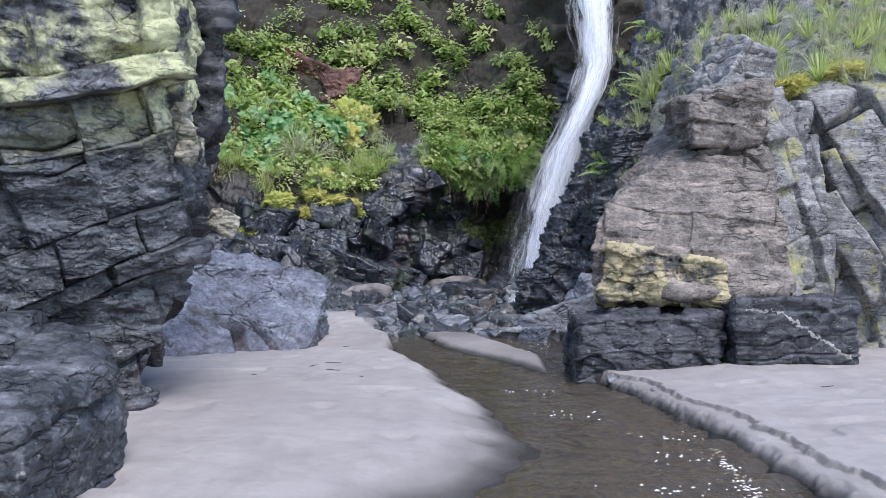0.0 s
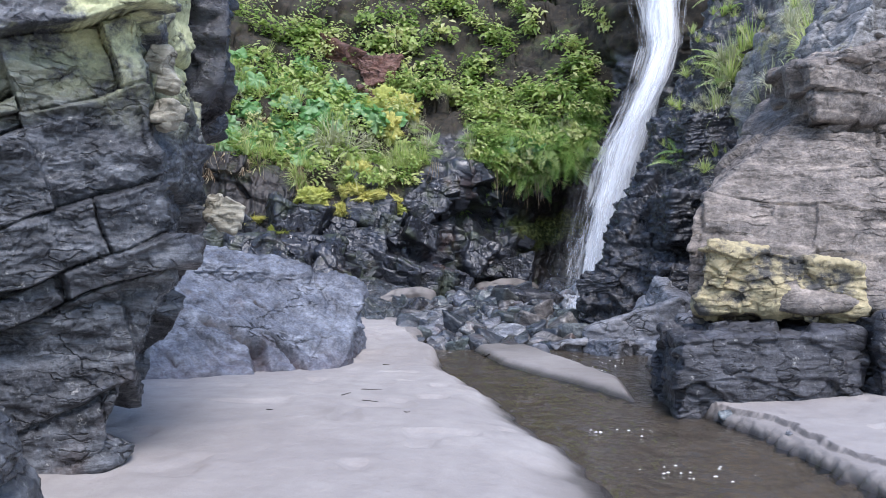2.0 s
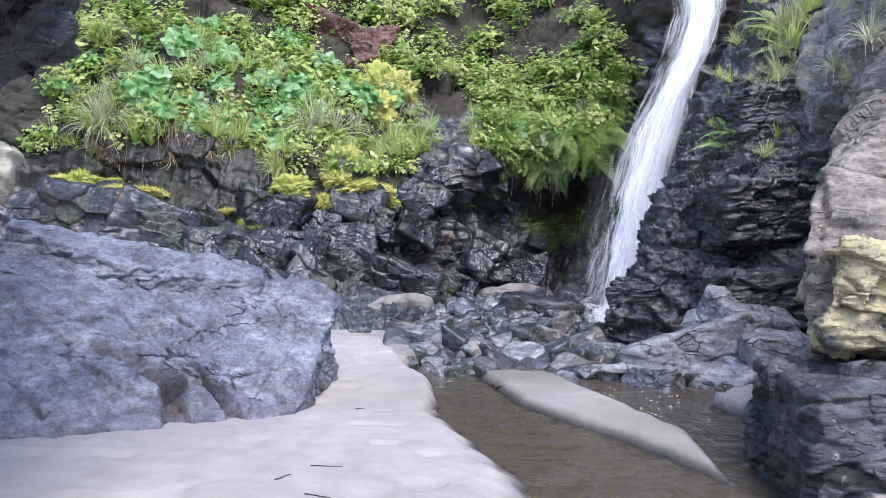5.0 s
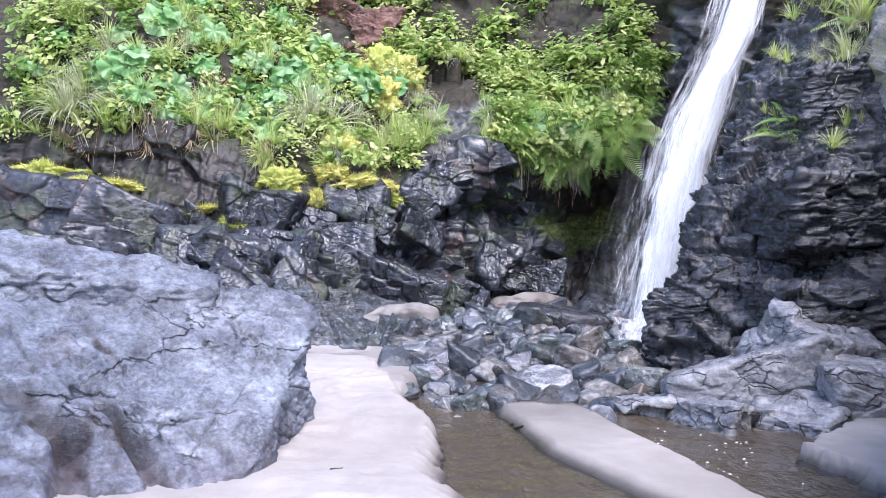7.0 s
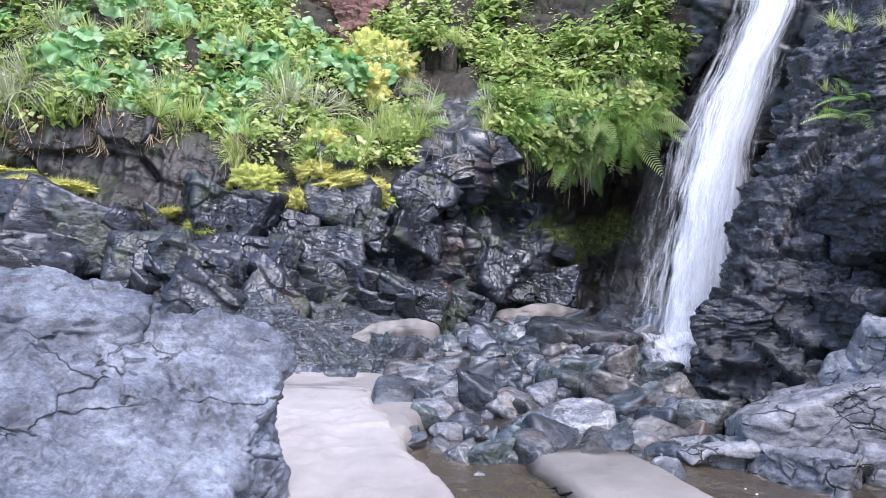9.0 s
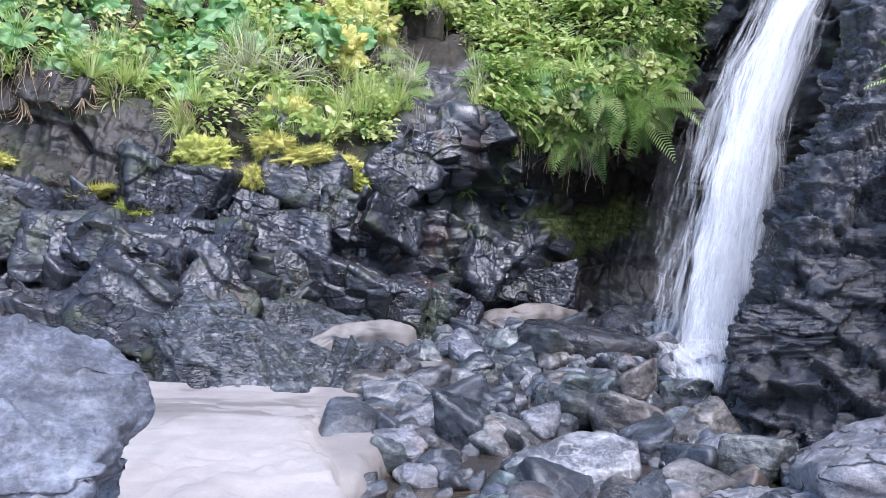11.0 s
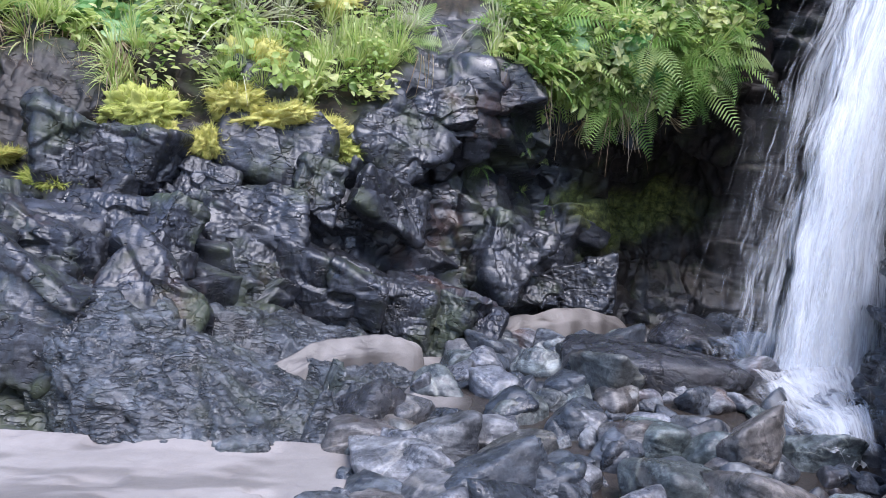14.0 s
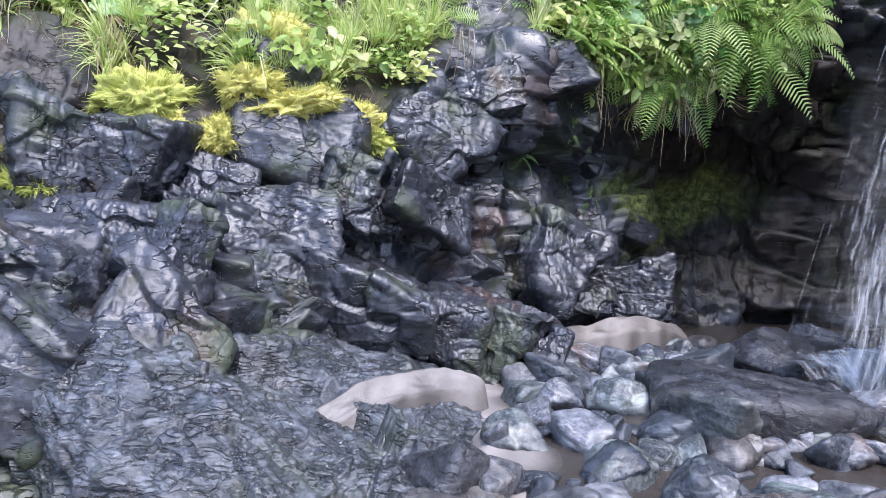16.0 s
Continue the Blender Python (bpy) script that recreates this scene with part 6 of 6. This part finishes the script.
sow_on(bank_wall, [tuft_c, tuft_a, dry_a], [(4.9 + 0.11 * k, 4.75 + 0.24 * (k % 7)) for k in range(30)], "dry and green grass along the rim of the wall", "grass", "plants on the rock wall", 0.9, 1.7, 81)
sow_on(bank_wall, [tuft_a], [(5.25, 2.6), (5.6, 4.35), (6.2, 4.5), (6.6, 4.6), (5.3, 4.4)], "small tuft in a crack of the wall", "grass", "plants on the rock wall", 0.3, 0.5, 80)
sow_on(grass_bank, [tuft_c, tuft_a, tuft_c, tuft_b], [(4.15 + 0.09 * k, 4.25 + 0.3 * ((k * 5) % 7) / 3) for k in range(20)], "tall pale grass on the shoulder behind the stack", "grass", "plants on the rock wall", 1.2, 2.0, 84)
sow_on(bank_wall, [tuft_c, tuft_c, tuft_a], [(5.2 + 0.05 * k, 4.6 + 0.42 * ((k * 3) % 7)) for k in range(70)], "pale grass on the sloping top of the rock wall", "grass", "plants on the rock wall", 0.9, 1.6, 85)
sow_on(dark_rock, [tuft_c, tuft_a], [(4.7, 5.4), (4.9, 5.6), (5.0, 5.9), (5.2, 6.1), (4.8, 6.0), (5.4, 6.3), (4.6, 4.9), (4.5, 4.6)], "tall pale grass behind the stacked rock", "grass", "plants on the black rock", 1.3, 2.0, 83)
for ob in (tuft_a, tuft_b, tuft_c, dry_a, *broad, *ferns):
    discard(ob)


# strands that hang from the overgrown edge
def strand_mesh(seed):
    r = np.random.RandomState(seed)
    v, f = [], []
    for _ in range(5):
        p, l = np.array((r.normal(0, 0.1), r.normal(0, 0.05), 0.1)), r.uniform(0.4, 1.1)
        d = r.normal(0, 0.12, 3)
        b0 = len(v)
        for j in range(8):
            t = j / 7
            q = p + np.array((d[0] * t + 0.03 * math.sin(5 * t + seed), d[1] * t - 0.05 * t, -l * t))
            w = 0.008 * (1 - 0.7 * t)
            v += [q + np.array((w, 0, 0)), q + np.array((-0.5 * w, 0.85 * w, 0)), q + np.array((-0.5 * w, -0.85 * w, 0))]
        f += [(b0 + 3 * j + a, b0 + 3 * j + (a + 1) % 3, b0 + 3 * j + 3 + (a + 1) % 3, b0 + 3 * j + 3 + a) for j in range(7) for a in range(3)]
    return mesh_of("hanging_root", np.array(v), np.array(f), LEAF_DRY)


STRANDS = [strand_mesh(k) for k in range(4)]
r = np.random.RandomState(91)
for k in range(34):
    x = r.uniform(-8.6, -4.7) if k < 24 else r.uniform(-2.0, 1.6)
    p, nrm = on_cliff(x, float(lower_edge(x)) + 0.1)
    root = new("hanging_root", STRANDS[k % 4])
    root.matrix_basis = Matrix.Translation(p + nrm * 0.12) @ pose(0, 0, 0, 0, 0, r.uniform(0, 360))
    tagged(root, "dry brown root strands hanging over wet rock", "roots", "hanging roots")

# moss cushions: lumpy pads with a fine pile
def moss_pad(x, z, reach, seed, material, label, ob=None):
    r = np.random.RandomState(seed)
    v, f = ball(22)
    v = v / np.linalg.norm(v, axis=1, keepdims=True)
    lump = 1 + 0.4 * fbm(v * 2.6, 3, seed) + 0.16 * fbm(v * 9, 3, seed + 3)
    v = v * np.array(reach) * 1.2 * lump[:, None]
    pad = new("moss_cushion", mesh_of("moss_cushion", v, f, material))
    n = 3200
    k = r.randint(0, len(v), n)
    d = v[k] / np.array(reach)
    d = d / np.linalg.norm(d, axis=1, keepdims=True) + r.normal(0, 0.5, (n, 3))
    s = np.cross(d, r.normal(size=(n, 3)))
    s = s / np.linalg.norm(s, axis=1, keepdims=True) * 0.005
    pv = np.stack([v[k] - s, v[k] + s, v[k] + d * r.uniform(0.015, 0.075, (n, 1))], 1).reshape(-1, 3)
    tagged(part("moss_fuzz", mesh_of("moss_fuzz", pv, np.arange(3 * n).reshape(-1, 3), material), pad), kind="stuff")
    p, nrm = on_cliff(x, z, -0.05) if ob is None else on_rock(ob, x, z)
    pad.matrix_basis = Matrix.Translation(p) @ pose(0, 0, 0, 0, r.uniform(-15, 15), 0)
    tagged(pad, label, "moss", "moss cushions")


MOSSES = ((-4.55, 3.35, 0.34, 0.22, 0.2), (-4.4, 3.0, 0.14, 0.12, 0.24), (-3.85, 3.05, 0.16, 0.12, 0.14), (-3.9, 2.75, 0.1, 0.1, 0.18), (-3.25, 3.35, 0.36, 0.2, 0.13), (-2.75, 3.3, 0.36, 0.2, 0.16), (-2.4, 3.2, 0.26, 0.18, 0.15), (-3.6, 3.5, 0.24, 0.18, 0.16),
          (-3.5, 4.0, 0.26, 0.15, 0.25), (-8.6, 3.35, 0.5, 0.2, 0.09), (-9.4, 3.4, 0.5, 0.22, 0.1), (-7.6, 3.1, 0.35, 0.18, 0.07), (-8.9, 3.0, 0.2, 0.12, 0.16), (-7.9, 2.85, 0.25, 0.12, 0.12), (-6.0, 2.75, 0.22, 0.14, 0.05), (-5.2, 2.4, 0.18, 0.1, 0.05), (-2.9, 2.85, 0.12, 0.08, 0.07), (-3.3, 2.5, 0.12, 0.08, 0.06), (-3.2, 6.3, 0.4, 0.2, 0.35), (-2.6, 6.0, 0.35, 0.2, 0.3), (-3.0, 5.4, 0.3, 0.2, 0.3))
for k, (x, z, a, b, c) in enumerate(MOSSES):
    moss_pad(x, z, (a, b, c), 60 + k, MOSS if k % 3 and x < 0 else MOSS_GREEN, "yellow-green moss cushion on wet rock")

for k, (x, z, a, b, c) in enumerate(((5.25, 4.4, 0.24, 0.2, 0.16), (5.5, 4.5, 0.22, 0.2, 0.12), (6.3, 4.75, 0.3, 0.2, 0.1))):
    moss_pad(x, z, (a, b, c), 160 + k, MOSS, "ochre moss cushion on the rock wall", bank_wall)

# ---- small things on the sand ----
WOOD = rock_material("driftwood", (0.03, 0.025, 0.02), (0.06, 0.05, 0.04), (0.12, 0.1, 0.08), (0.6, 0.9))


def twig(ax, ay, bx, by, thick, seed, name="twig", label="thin dark twig lying on the sand"):
    r = np.random.RandomState(seed)
    n = 9
    t = np.linspace(0, 1, n)
    x, y = ax + (bx - ax) * t + r.normal(0, thick * 0.7, n), ay + (by - ay) * t + r.normal(0, thick * 0.7, n)
    z = ground_height(x, y) + thick * 0.3
    v, f = [], []
    for j in range(n):
        w = thick * (1 - 0.6 * t[j]) * r.uniform(0.8, 1.2)
        for k in range(6):
            a0 = k * math.pi / 3
            v.append((x[j] + w * math.cos(a0), y[j], z[j] + w * math.sin(a0)))
    for j in range(n - 1):
        f += [(j * 6 + k, j * 6 + (k + 1) % 6, j * 6 + 6 + (k + 1) % 6, j * 6 + 6 + k) for k in range(6)]
    ob = new(name, mesh_of(name, np.array(v), np.array(f), WOOD))
    tagged(ob, label, "driftwood", "driftwood on the sand")


twig(-0.52, 15.75, -0.12, 14.75, 0.022, 1, "driftwood_stick", "dark driftwood stick half sunk in the sand bar")
for k, (x, y, l, a0) in enumerate(((-1.45, 10.2, 0.2, 0.2), (-1.6, 9.9, 0.12, 1.0), (-1.35, 9.6, 0.16, -0.3), (-2.05, 8.8, 0.06, 0.4), (-1.5, 12.4, 0.12, 0.9), (4.0, 8.6, 0.14, 0.1), (-0.9, 9.0, 0.05, 0.6))):
    twig(x, y, x + l * math.cos(a0), y + l * math.sin(a0), 0.007, 20 + k)
for k, (x, y, s) in enumerate(((2.06, 9.85, 0.07), (2.3, 8.9, 0.03), (-0.75, 15.45, 0.05), (-0.9, 15.7, 0.04))):
    z = float(ground_height(np.array([x]), np.array([y]))[0])
    stone((x, y, z + 0.4 * s), (s, s * 0.8, s * 0.65), (0, 0, 30 * k), 700 + k, n=12, label="single small dark stone on the sand")

# the white vein across the ledge slab
r = np.random.RandomState(31)
vv, vf, count = [], [], 0
for j in range(60):
    t = j / 59
    x, z = 3.72 + 1.42 * t, float(np.interp(t, [0, 0.3, 0.6, 1.0], [1.12, 1.1, 0.85, 0.5])) + r.normal(0, 0.012)
    p, nrm = on_rock(vein_slab, x, z)
    if p is None:
        continue
    w = 0.034 + 0.022 * r.uniform(-1, 1)
    side = Vector((0.35, 0, 1)).normalized()
    vv += [tuple(p - nrm * 0.012 - side * w), tuple(p + nrm * 0.008), tuple(p - nrm * 0.012 + side * w)]
    if count:
        q = 3 * count
        vf += [(q - 3, q, q + 1, q - 2), (q - 2, q + 1, q + 2, q - 1)]
    count += 1
QUARTZ = rock_material("white_quartz", (0.4, 0.38, 0.34), (0.6, 0.58, 0.54), (0.75, 0.74, 0.72), (0.4, 0.7))
part("quartz_vein", mesh_of("quartz_vein", np.array(vv), np.array(vf), QUARTZ), vein_slab, "jagged white quartz vein")
